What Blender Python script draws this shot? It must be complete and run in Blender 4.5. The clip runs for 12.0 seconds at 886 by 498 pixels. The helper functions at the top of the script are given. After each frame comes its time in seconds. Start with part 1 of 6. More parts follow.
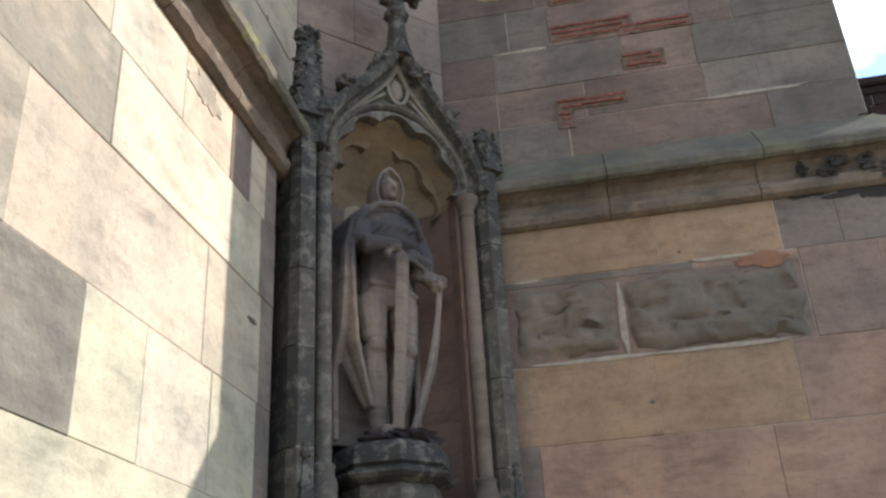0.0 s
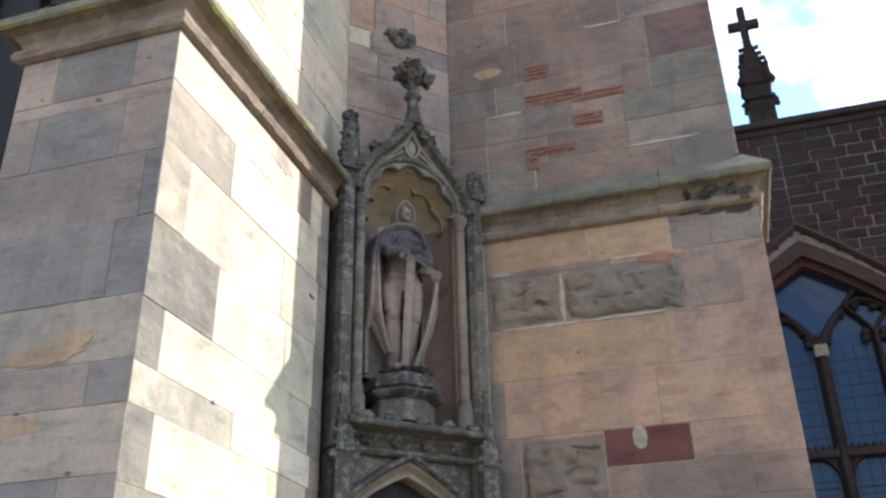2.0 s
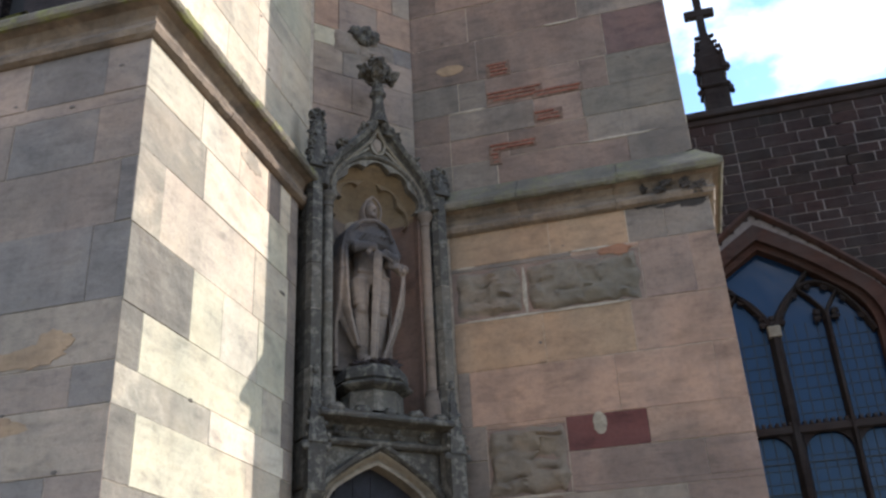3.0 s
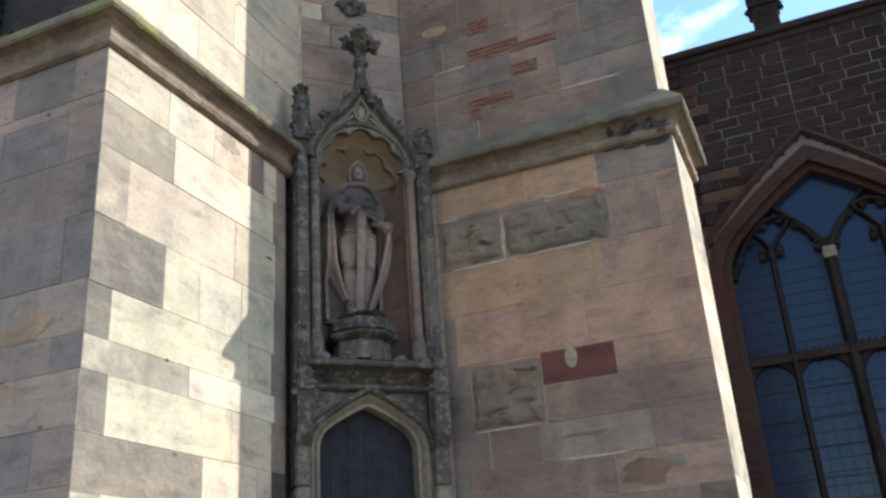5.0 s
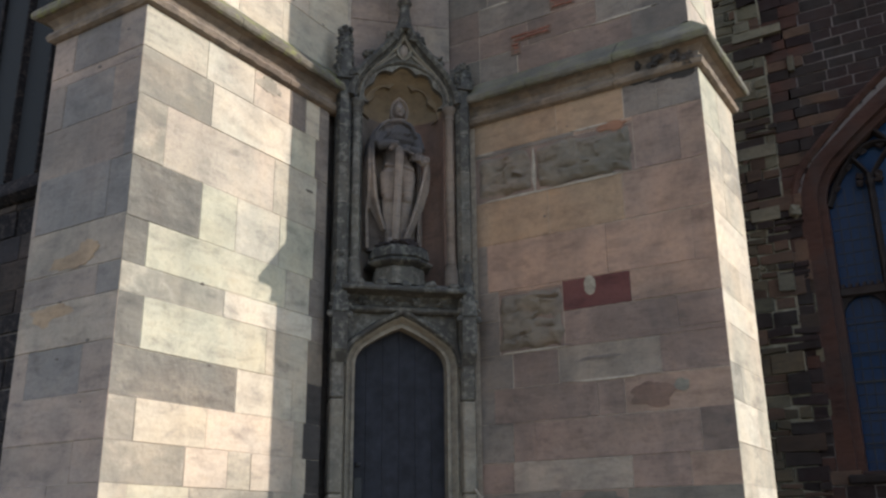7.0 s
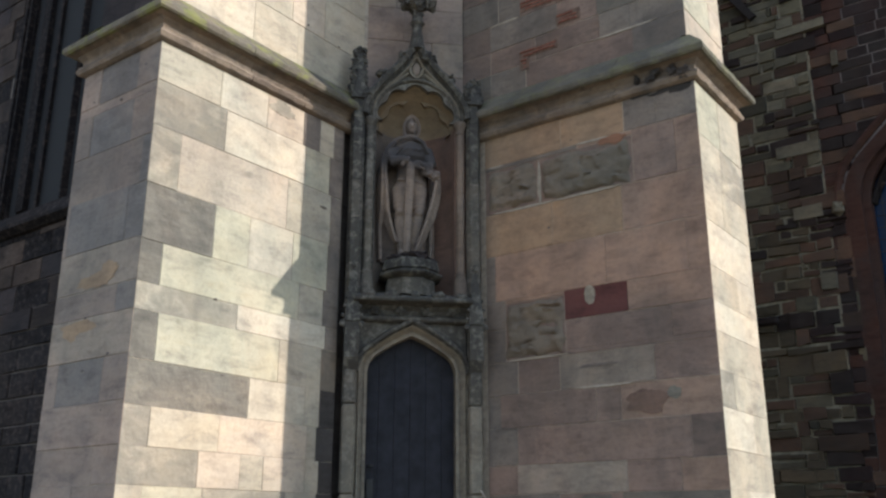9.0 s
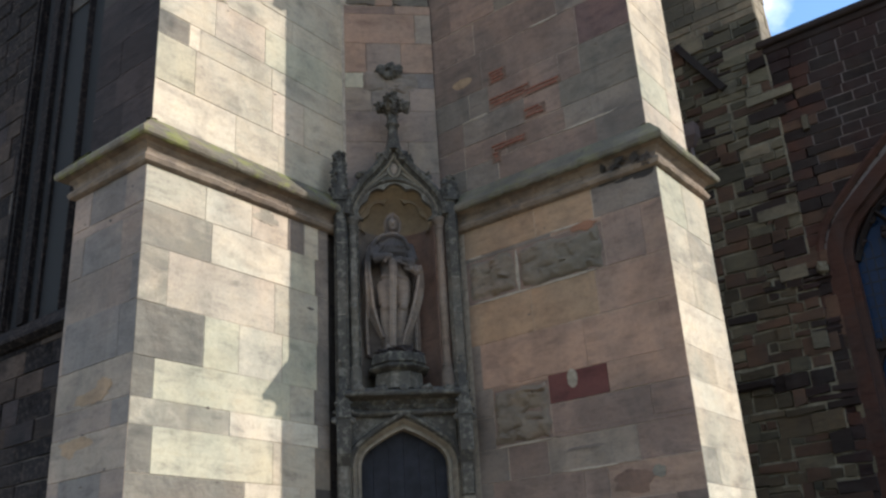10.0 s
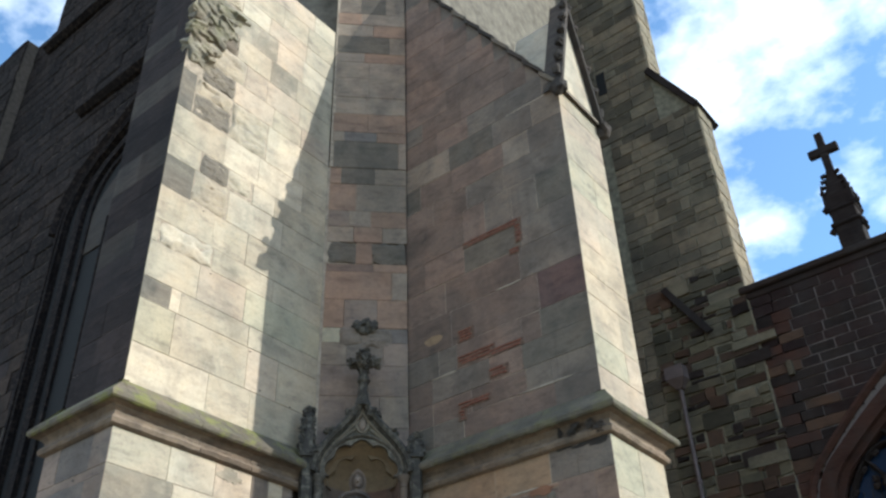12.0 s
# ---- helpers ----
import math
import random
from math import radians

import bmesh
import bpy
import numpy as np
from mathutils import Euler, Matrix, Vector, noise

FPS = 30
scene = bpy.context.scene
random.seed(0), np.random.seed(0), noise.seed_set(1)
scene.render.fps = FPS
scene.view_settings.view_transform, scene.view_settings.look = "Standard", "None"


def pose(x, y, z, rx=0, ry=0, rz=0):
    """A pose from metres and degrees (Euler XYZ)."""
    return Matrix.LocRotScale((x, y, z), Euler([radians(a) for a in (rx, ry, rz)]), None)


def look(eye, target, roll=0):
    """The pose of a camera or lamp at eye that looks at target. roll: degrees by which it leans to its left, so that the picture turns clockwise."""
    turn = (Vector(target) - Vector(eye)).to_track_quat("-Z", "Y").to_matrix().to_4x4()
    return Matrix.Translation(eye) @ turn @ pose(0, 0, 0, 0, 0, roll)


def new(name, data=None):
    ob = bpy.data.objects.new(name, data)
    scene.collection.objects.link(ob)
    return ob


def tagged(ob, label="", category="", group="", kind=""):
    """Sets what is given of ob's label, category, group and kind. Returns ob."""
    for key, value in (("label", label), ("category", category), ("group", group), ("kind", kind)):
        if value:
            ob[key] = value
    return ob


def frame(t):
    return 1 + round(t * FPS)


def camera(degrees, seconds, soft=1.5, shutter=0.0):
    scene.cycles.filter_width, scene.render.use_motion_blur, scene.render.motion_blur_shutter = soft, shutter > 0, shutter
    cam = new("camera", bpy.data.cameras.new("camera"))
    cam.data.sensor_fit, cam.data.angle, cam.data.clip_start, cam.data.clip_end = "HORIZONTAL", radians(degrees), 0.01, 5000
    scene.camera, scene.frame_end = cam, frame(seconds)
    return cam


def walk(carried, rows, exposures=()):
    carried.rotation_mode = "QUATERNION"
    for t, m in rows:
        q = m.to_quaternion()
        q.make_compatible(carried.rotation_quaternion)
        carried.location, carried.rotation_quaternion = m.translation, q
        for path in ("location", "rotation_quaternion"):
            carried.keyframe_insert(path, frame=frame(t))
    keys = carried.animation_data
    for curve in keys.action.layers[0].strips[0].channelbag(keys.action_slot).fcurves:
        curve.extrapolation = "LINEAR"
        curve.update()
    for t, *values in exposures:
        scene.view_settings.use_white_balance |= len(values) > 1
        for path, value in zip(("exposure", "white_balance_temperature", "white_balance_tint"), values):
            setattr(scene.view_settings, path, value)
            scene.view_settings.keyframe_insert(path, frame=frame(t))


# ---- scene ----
cam = camera(52.0, 12.0, soft=2.5)
PATH = [
    (0, (1.620, -5.390, 3.360), (1.326, -3.610, 4.224), -3.4),
    (0.3, (1.815, -5.735, 3.160), (1.470, -3.964, 4.021), -2.8),
    (0.5, (1.980, -6.080, 2.915), (1.610, -4.320, 3.788), -2.5),
    (0.7, (2.182, -6.444, 2.719), (1.779, -4.690, 3.591), -2.2),
    (1, (2.560, -6.830, 2.425), (2.090, -5.106, 3.313), -2.1),
    (1.5, (2.876, -7.444, 2.077), (2.371, -5.722, 2.96), -1.8),
    (2, (2.935, -7.645, 1.98), (2.435, -5.935, 2.888), -1.3),
    (2.5, (2.946, -7.738, 1.999), (2.488, -6.026, 2.927), -0.8),
    (3, (2.986, -7.926, 1.97), (2.559, -6.177, 2.84), -3.1),
    (3.2, (3.114, -7.985, 1.87), (2.687, -6.199, 2.663), -2.6),
    (4.8, (4.323, -8.083, 1.759), (3.663, -6.332, 2.466), -4.9),
    (5, (4.427, -8.103, 1.759), (3.737, -6.388, 2.522), -4.1),
    (5.2, (4.56, -8.077, 1.741), (3.775, -6.429, 2.559), -2.6),
    (5.5, (4.876, -8.102, 1.768), (4.03, -6.468, 2.553), -1.2),
    (6, (5.214, -8.141, 1.682), (4.277, -6.467, 2.248), -0.9),
    (6.2, (5.268, -8.188, 1.611), (4.35, -6.5, 2.167), -1.3),
    (6.5, (5.42, -8.129, 1.664), (4.491, -6.452, 2.233), -0.9),
    (7, (5.664, -8.079, 1.609), (4.666, -6.458, 2.223), -0.7),
    (8.8, (6.493, -8.1, 1.703), (5.359, -6.568, 2.31), 0.5),
    (9, (6.52, -8.059, 1.686), (5.38, -6.528, 2.282), 0.1),
    (9.5, (6.701, -8.166, 1.777), (5.621, -6.637, 2.483), -0.5),
    (10, (6.956, -8.222, 1.79), (5.843, -6.736, 2.535), -3.5),
    (10.5, (7.246, -8.16, 1.87), (6.057, -6.752, 2.647), 0.4),
    (11, (7.47, -8.244, 1.892), (6.33, -6.798, 2.673), -0.4),
    (11.5, (7.569, -8.311, 1.977), (6.495, -6.962, 2.99), -1.5),
    (12, (7.847, -8.277, 2.067), (6.852, -6.982, 3.222), -2.2),
]
walk(cam, [(t, look(eye, target, roll)) for t, eye, target, roll in PATH], [(0.0, 1.06, 6500, 12), (1.0, 1.37, 6400, 13), (2.0, 1.44, 6350, 13), (3.0, 1.02, 6300, 13.5), (5.0, 0.98, 6300, 11), (6.0, 0.73, 6350, 12), (9.0, 0.60, 6300, 10), (11.5, 0.53, 6250, 7), (12.0, 0.55, 6150, 4)])

# ---- light ----
SUN_EL, SUN_AZ = radians(28.8), math.atan2(0.89, 0.456)
world = bpy.data.worlds.new("sky")
scene.world = world
world.use_nodes = True
wt = world.node_tree
wt.nodes.clear()
sky = wt.nodes.new("ShaderNodeTexSky")
sky.sky_type, sky.sun_disc = "NISHITA", False
sky.sun_elevation, sky.sun_rotation = SUN_EL, SUN_AZ
sky.air_density, sky.dust_density, sky.ozone_density = 1.0, 0.35, 2.2
wco = wt.nodes.new("ShaderNodeTexCoord")
wmap = wt.nodes.new("ShaderNodeMapping")
wmap.inputs["Location"].default_value = (0.35, 0.1, 0.0)
wmap.inputs["Scale"].default_value = (1.0, 1.0, 1.7)
wn = wt.nodes.new("ShaderNodeTexNoise")
wn.inputs["Scale"].default_value, wn.inputs["Detail"].default_value, wn.inputs["Roughness"].default_value = 3.6, 9.0, 0.56
wr = wt.nodes.new("ShaderNodeValToRGB")
wr.color_ramp.elements[0].position, wr.color_ramp.elements[1].position = 0.455, 0.70
wmix = wt.nodes.new("ShaderNodeMix")
wmix.data_type = "RGBA"
wmix.inputs[7].default_value = (12.5, 12.7, 13.0, 1)
wbg = wt.nodes.new("ShaderNodeBackground")
wbg.inputs["Strength"].default_value = 0.148
wout = wt.nodes.new("ShaderNodeOutputWorld")
wt.links.new(wco.outputs["Generated"], wmap.inputs["Vector"])
wt.links.new(wmap.outputs["Vector"], wn.inputs["Vector"])
wt.links.new(wn.outputs["Fac"], wr.inputs["Fac"])
wt.links.new(wr.outputs["Color"], wmix.inputs[0])
wtone = wt.nodes.new("ShaderNodeMix")
wtone.data_type, wtone.blend_type = "RGBA", "MULTIPLY"
wtone.inputs[0].default_value = 1.0
wtone.inputs[7].default_value = (1.30, 1.46, 1.52, 1)
wt.links.new(sky.outputs["Color"], wtone.inputs[6])
wt.links.new(wtone.outputs[2], wmix.inputs[6])
wt.links.new(wmix.outputs[2], wbg.inputs["Color"])
wt.links.new(wbg.outputs["Background"], wout.inputs["Surface"])
sun_data = bpy.data.lights.new("sun", "SUN")
sun_data.energy, sun_data.angle, sun_data.color = 4.5, radians(0.53), (1.0, 0.955, 0.87)
sun = new("sun", sun_data)
sun.matrix_world = look((30 * math.sin(SUN_AZ) * math.cos(SUN_EL), 30 * math.cos(SUN_AZ) * math.cos(SUN_EL), 30 * math.sin(SUN_EL)), (0, 0, 0))


# ---- materials ----
def nodes_of(name, rough):
    m = bpy.data.materials.new(name)
    m.use_nodes = True
    t = m.node_tree
    b = t.nodes["Principled BSDF"]
    b.inputs["Roughness"].default_value = rough
    b.inputs["Specular IOR Level"].default_value = 0.25
    return m, t, b


def ramp(t, src, stops):
    r = t.nodes.new("ShaderNodeValToRGB")
    el = r.color_ramp.elements
    while len(el) < len(stops):
        el.new(0.5)
    for e, (p, c) in zip(el, stops):
        e.position, e.color = p, (*c, 1) if len(c) == 3 else c
    t.links.new(src, r.inputs["Fac"])
    return r.outputs["Color"]


def noise_node(t, vec, scale, detail=5.0, rough=0.6, dist=0.0):
    n = t.nodes.new("ShaderNodeTexNoise")
    n.inputs["Scale"].default_value, n.inputs["Detail"].default_value = scale, detail
    n.inputs["Roughness"].default_value, n.inputs["Distortion"].default_value = rough, dist
    if vec is not None:
        t.links.new(vec, n.inputs["Vector"])
    return n.outputs["Fac"]


def mix(t, fac, a, b, mode="MIX"):
    x = t.nodes.new("ShaderNodeMix")
    x.data_type, x.blend_type = "RGBA", mode
    for sock, v in ((0, fac), (6, a), (7, b)):
        if isinstance(v, (int, float)):
            x.inputs[sock].default_value = v
        elif isinstance(v, tuple):
            x.inputs[sock].default_value = (*v, 1)
        else:
            t.links.new(v, x.inputs[sock])
    return x.outputs[2]


def bump(t, b, height, strength, dist):
    n = t.nodes.new("ShaderNodeBump")
    n.inputs["Strength"].default_value, n.inputs["Distance"].default_value = strength, dist
    t.links.new(height, n.inputs["Height"])
    t.links.new(n.outputs["Normal"], b.inputs["Normal"])


def stone(name, light, dark, soot=0.35, bed=1.0, tooled=0.0, rough=0.92, relief=0.7, sootcol=(0.030, 0.028, 0.027), moss=0.0, spread=0.10, island=False, fleck=0.0, fleckcol=(0.22, 0.20, 0.165), band=None, blotch=0.0, blotchcol=(0.20, 0.18, 0.15), gloss=0.25):
    """Weathered sandstone: bedding streaks, mottling, soot and a tint of its own for each block."""
    m, t, b = nodes_of(name, rough)
    b.inputs["Specular IOR Level"].default_value = gloss
    light, dark = tuple(c * 0.63 for c in light), tuple(c * 0.60 for c in dark)
    co = t.nodes.new("ShaderNodeTexCoord").outputs["Object"]
    if island:
        rnd = t.nodes.new("ShaderNodeNewGeometry").outputs["Random Per Island"]
    else:
        rnd = t.nodes.new("ShaderNodeObjectInfo").outputs["Random"]
    off = t.nodes.new("ShaderNodeVectorMath")
    off.operation = "MULTIPLY_ADD"
    t.links.new(rnd, off.inputs[0])
    off.inputs[1].default_value = (13.0, 7.0, 5.0)
    t.links.new(co, off.inputs[2])
    v = off.outputs[0]
    flat = t.nodes.new("ShaderNodeMapping")
    flat.inputs["Scale"].default_value = (1.0, 1.0, 6.0)
    flat.inputs["Rotation"].default_value = (0.10, 0.13, 0)
    t.links.new(v, flat.inputs["Vector"])
    streak = noise_node(t, flat.outputs[0], 2.2, 8, 0.66, 0.6)
    lay = t.nodes.new("ShaderNodeMapping")
    lay.inputs["Scale"].default_value = (1.0, 1.0, 2.8)
    lay.inputs["Rotation"].default_value = (-0.07, 0.09, 0)
    t.links.new(v, lay.inputs["Vector"])
    mott = noise_node(t, lay.outputs[0], 2.2, 9, 0.68, 0.3)
    fine = noise_node(t, v, 24.0, 6, 0.72)
    grain = noise_node(t, co, 90.0, 3, 0.7)
    big = noise_node(t, co, 0.8, 7, 0.64, 0.5)
    mid = tuple((x + y) / 2 for x, y in zip(light, dark))
    col = ramp(t, streak, [(0.32, dark), (0.5, mid), (0.64, light)])
    col = mix(t, min(1.0, 0.6 * bed), mid, col)
    lo, hi = tuple(c * (1 - spread) for c in (1, 1, 1)), (1.0 + spread * 0.6, 1.0 + spread * 0.5, 1.0 + spread * 0.4)
    tint = ramp(t, rnd, [(0.0, lo), (0.5, (1, 1, 1)), (1.0, hi)])
    col = mix(t, 1.0, col, tint, "MULTIPLY")
    col = mix(t, 0.8, col, ramp(t, mott, [(0.30, (0.50, 0.50, 0.53)), (0.47, (0.9, 0.9, 0.9)), (0.58, (1, 1, 1)), (0.75, (1.12, 1.06, 0.96))]), "MULTIPLY")
    col = mix(t, 0.55, col, ramp(t, fine, [(0.30, (0.66, 0.65, 0.65)), (0.5, (1, 1, 1)), (0.72, (1.08, 1.07, 1.05))]), "MULTIPLY")
    col = mix(t, 0.35, col, ramp(t, grain, [(0.3, (0.72, 0.7, 0.7)), (0.62, (1, 1, 1))]), "MULTIPLY")
    if blotch:
        # broad weathered areas that leave paler islands
        bl = t.nodes.new("ShaderNodeMapping")
        bl.inputs["Scale"].default_value = (1.0, 1.0, 2.0)
        bl.inputs["Rotation"].default_value = (0.25, 0.3, 0)
        t.links.new(v, bl.inputs["Vector"])
        bfac = ramp(t, noise_node(t, bl.outputs[0], 1.9, 8, 0.62, 0.8), [(0.36, (0, 0, 0)), (0.50, (blotch,) * 3), (0.70, (blotch,) * 3)])
        col = mix(t, bfac, col, blotchcol)
    # slow drifts of hue and tone that run across the joints
    drift = noise_node(t, co, 0.62, 4, 0.6, 0.4)
    col = mix(t, 0.85, col, ramp(t, drift, [(0.34, (0.80, 0.83, 0.83)), (0.46, (0.97, 0.97, 0.96)), (0.55, (1.06, 1.0, 0.96)), (0.68, (1.12, 1.03, 0.95))]), "MULTIPLY")
    cloud = t.nodes.new("ShaderNodeMapping")
    cloud.inputs["Location"].default_value = (3.7, 1.9, 8.3)
    t.links.new(co, cloud.inputs["Vector"])
    col = mix(t, 0.75, col, ramp(t, noise_node(t, cloud.outputs[0], 2.6, 6, 0.6, 0.6), [(0.33, (0.76, 0.77, 0.78)), (0.47, (1, 1, 1)), (0.66, (1.10, 1.07, 1.02))]), "MULTIPLY")
    sfac = ramp(t, big, [(0.47, (0, 0, 0)), (0.56, (soot * 0.55,) * 3), (0.72, (soot, soot, soot))])
    col = mix(t, sfac, col, sootcol)
    smear = ramp(t, mix(t, 0.5, mott, streak), [(0.53, (0, 0, 0)), (0.62, (soot * 0.9,) * 3)])
    col = mix(t, smear, col, sootcol)
    run = t.nodes.new("ShaderNodeMapping")
    run.inputs["Scale"].default_value = (1.0, 1.0, 0.16)
    t.links.new(co, run.inputs["Vector"])
    rfac = ramp(t, noise_node(t, run.outputs[0], 2.2, 4, 0.55, 0.6), [(0.52, (0, 0, 0)), (0.72, (soot * 0.6,) * 3)])
    col = mix(t, rfac, col, tuple(c * 1.4 for c in sootcol))
    if moss:
        mf = ramp(t, noise_node(t, co, 4.0, 9, 0.72), [(0.48, (0, 0, 0)), (0.60, (moss, moss, moss))])
        col = mix(t, mf, col, (0.15, 0.15, 0.045))
    if fleck:
        # pale worn and lichened spots
        ff = ramp(t, noise_node(t, co, 11.0, 9, 0.74, 0.3), [(0.50, (0, 0, 0)), (0.60, (fleck,) * 3), (0.75, (fleck,) * 3)])
        col = mix(t, ff, col, fleckcol)
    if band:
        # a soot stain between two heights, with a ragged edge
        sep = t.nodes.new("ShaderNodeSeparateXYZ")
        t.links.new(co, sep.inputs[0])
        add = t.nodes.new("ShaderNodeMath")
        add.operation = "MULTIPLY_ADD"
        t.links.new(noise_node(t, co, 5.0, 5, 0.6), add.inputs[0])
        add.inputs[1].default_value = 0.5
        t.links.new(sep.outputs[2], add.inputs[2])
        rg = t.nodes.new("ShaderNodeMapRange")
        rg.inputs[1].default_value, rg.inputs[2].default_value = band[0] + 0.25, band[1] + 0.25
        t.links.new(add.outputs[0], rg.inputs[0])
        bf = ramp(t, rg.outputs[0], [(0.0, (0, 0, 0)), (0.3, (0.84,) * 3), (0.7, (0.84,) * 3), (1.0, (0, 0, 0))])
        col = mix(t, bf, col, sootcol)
    t.links.new(col, b.inputs["Base Color"])
    h = mix(t, 0.4, fine, streak)
    h = mix(t, 0.3, h, grain)
    h = mix(t, 0.35, h, mott)
    if tooled:
        w = t.nodes.new("ShaderNodeTexWave")
        w.inputs["Scale"].default_value, w.inputs["Distortion"].default_value, w.inputs["Detail"].default_value = 18.0, 3.0, 2.0
        t.links.new(v, w.inputs["Vector"])
        h = mix(t, tooled, h, w.outputs["Fac"])
    bump(t, b, h, relief, 0.025)
    return m


def plain(name, c, rough, metal=0.0, scale=30.0, vary=0.25, rel=0.15):
    m, t, b = nodes_of(name, rough)
    co = t.nodes.new("ShaderNodeTexCoord").outputs["Object"]
    n = noise_node(t, co, scale, 6, 0.65)
    b.inputs["Metallic"].default_value = metal
    t.links.new(ramp(t, n, [(0.3, tuple(x * (1 - vary) for x in c)), (0.7, tuple(min(1, x * (1 + vary)) for x in c))]), b.inputs["Base Color"])
    bump(t, b, n, rel, 0.01)
    return m


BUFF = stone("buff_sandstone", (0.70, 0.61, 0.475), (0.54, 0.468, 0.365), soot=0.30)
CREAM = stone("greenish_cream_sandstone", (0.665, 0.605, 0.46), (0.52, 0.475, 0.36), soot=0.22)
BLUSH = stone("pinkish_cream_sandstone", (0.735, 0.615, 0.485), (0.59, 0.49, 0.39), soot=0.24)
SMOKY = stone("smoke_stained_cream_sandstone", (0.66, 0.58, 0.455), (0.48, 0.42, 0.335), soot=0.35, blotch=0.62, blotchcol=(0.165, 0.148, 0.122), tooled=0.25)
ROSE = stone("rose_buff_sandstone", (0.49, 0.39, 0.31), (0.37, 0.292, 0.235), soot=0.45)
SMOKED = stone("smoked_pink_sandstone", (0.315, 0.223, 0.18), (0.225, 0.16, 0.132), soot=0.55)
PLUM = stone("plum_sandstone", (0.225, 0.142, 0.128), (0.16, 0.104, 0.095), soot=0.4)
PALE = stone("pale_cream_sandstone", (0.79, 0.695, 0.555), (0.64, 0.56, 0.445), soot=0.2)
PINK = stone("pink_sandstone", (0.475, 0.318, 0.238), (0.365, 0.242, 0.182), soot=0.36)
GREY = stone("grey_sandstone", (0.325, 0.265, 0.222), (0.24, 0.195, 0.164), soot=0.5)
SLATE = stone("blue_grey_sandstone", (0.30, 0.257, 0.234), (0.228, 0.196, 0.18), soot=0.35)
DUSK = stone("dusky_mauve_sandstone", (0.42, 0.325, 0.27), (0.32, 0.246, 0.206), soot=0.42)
MOSSY = stone("green_grey_sandstone", (0.26, 0.22, 0.18), (0.18, 0.153, 0.127), soot=0.5)
SOOTY = stone("sooty_sandstone", (0.385, 0.342, 0.28), (0.20, 0.177, 0.148), soot=0.5, bed=1.1, tooled=0.3, blotch=0.5, blotchcol=(0.115, 0.103, 0.088))
YELLOW = stone("yellow_sandstone", (0.48, 0.322, 0.208), (0.38, 0.255, 0.168), soot=0.24)
RED = stone("red_sandstone", (0.17, 0.066, 0.058), (0.128, 0.048, 0.044), soot=0.15)
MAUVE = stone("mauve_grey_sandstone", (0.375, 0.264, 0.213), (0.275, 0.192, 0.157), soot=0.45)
ROUGH = stone("decayed_grey_sandstone", (0.365, 0.285, 0.218), (0.225, 0.174, 0.134), soot=0.3, relief=1.0, bed=1.1, blotch=0.6, blotchcol=(0.115, 0.10, 0.078))
BRICK = plain("red_brick_tile", (0.155, 0.056, 0.038), 0.9, vary=0.45)
MORTAR = plain("lime_mortar", (0.27, 0.22, 0.17), 0.95, scale=12.0, vary=0.35)
PIERMORTAR = plain("pale_green_mortar", (0.14, 0.129, 0.098), 0.95, scale=7.0, vary=0.45)
LIME = plain("limewash_patch", (0.25, 0.21, 0.165), 0.95, scale=16)
DARKMORTAR = plain("dark_mortar", (0.085, 0.07, 0.06), 0.95, scale=9.0, vary=0.35)
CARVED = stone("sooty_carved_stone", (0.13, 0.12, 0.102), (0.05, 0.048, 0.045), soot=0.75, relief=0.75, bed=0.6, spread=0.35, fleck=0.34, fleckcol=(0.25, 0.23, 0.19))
CARVED_MID = stone("grey_carved_stone", (0.20, 0.18, 0.148), (0.09, 0.083, 0.072), soot=0.7, relief=0.7, bed=0.6, spread=0.3, fleck=0.3, fleckcol=(0.27, 0.245, 0.20))
CARVED_PALE = stone("carved_buff_stone", (0.40, 0.345, 0.27), (0.225, 0.195, 0.155), soot=0.45, relief=0.45, bed=0.7, spread=0.22, fleck=0.2, fleckcol=(0.30, 0.265, 0.21))
CARVED_ROSE = stone("carved_rose_stone", (0.29, 0.222, 0.175), (0.165, 0.128, 0.103), soot=0.45, relief=0.45, bed=0.7, spread=0.2)
NICHE = stone("niche_ochre_stone", (0.40, 0.30, 0.19), (0.28, 0.205, 0.13), soot=0.3)
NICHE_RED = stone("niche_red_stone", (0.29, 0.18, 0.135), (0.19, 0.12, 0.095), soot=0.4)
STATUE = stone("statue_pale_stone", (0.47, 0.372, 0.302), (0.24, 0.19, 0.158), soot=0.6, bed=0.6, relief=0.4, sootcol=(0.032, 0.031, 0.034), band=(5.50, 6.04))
STRING = stone("mossy_weathering_stone", (0.30, 0.255, 0.195), (0.15, 0.13, 0.10), soot=0.6, moss=0.8)
STRING_DRY = stone("grey_weathering_stone", (0.27, 0.24, 0.19), (0.13, 0.118, 0.095), soot=0.6, moss=0.25)
STRINGD = stone("stained_drip_stone", (0.40, 0.305, 0.228), (0.20, 0.152, 0.116), soot=0.75)
RUBBLE = stone("dark_rubble_stone", (0.33, 0.285, 0.215), (0.17, 0.147, 0.112), soot=0.5, relief=0.9, spread=0.45, island=True, gloss=0.1)
RUBBLE_RED = stone("dark_red_coursed_stone", (0.066, 0.038, 0.034), (0.035, 0.023, 0.022), soot=0.5, relief=0.7, spread=0.3, island=True, gloss=0.06)
DRESSED_RED = stone("dressed_red_stone", (0.12, 0.062, 0.049), (0.068, 0.037, 0.031), soot=0.5, gloss=0.08)
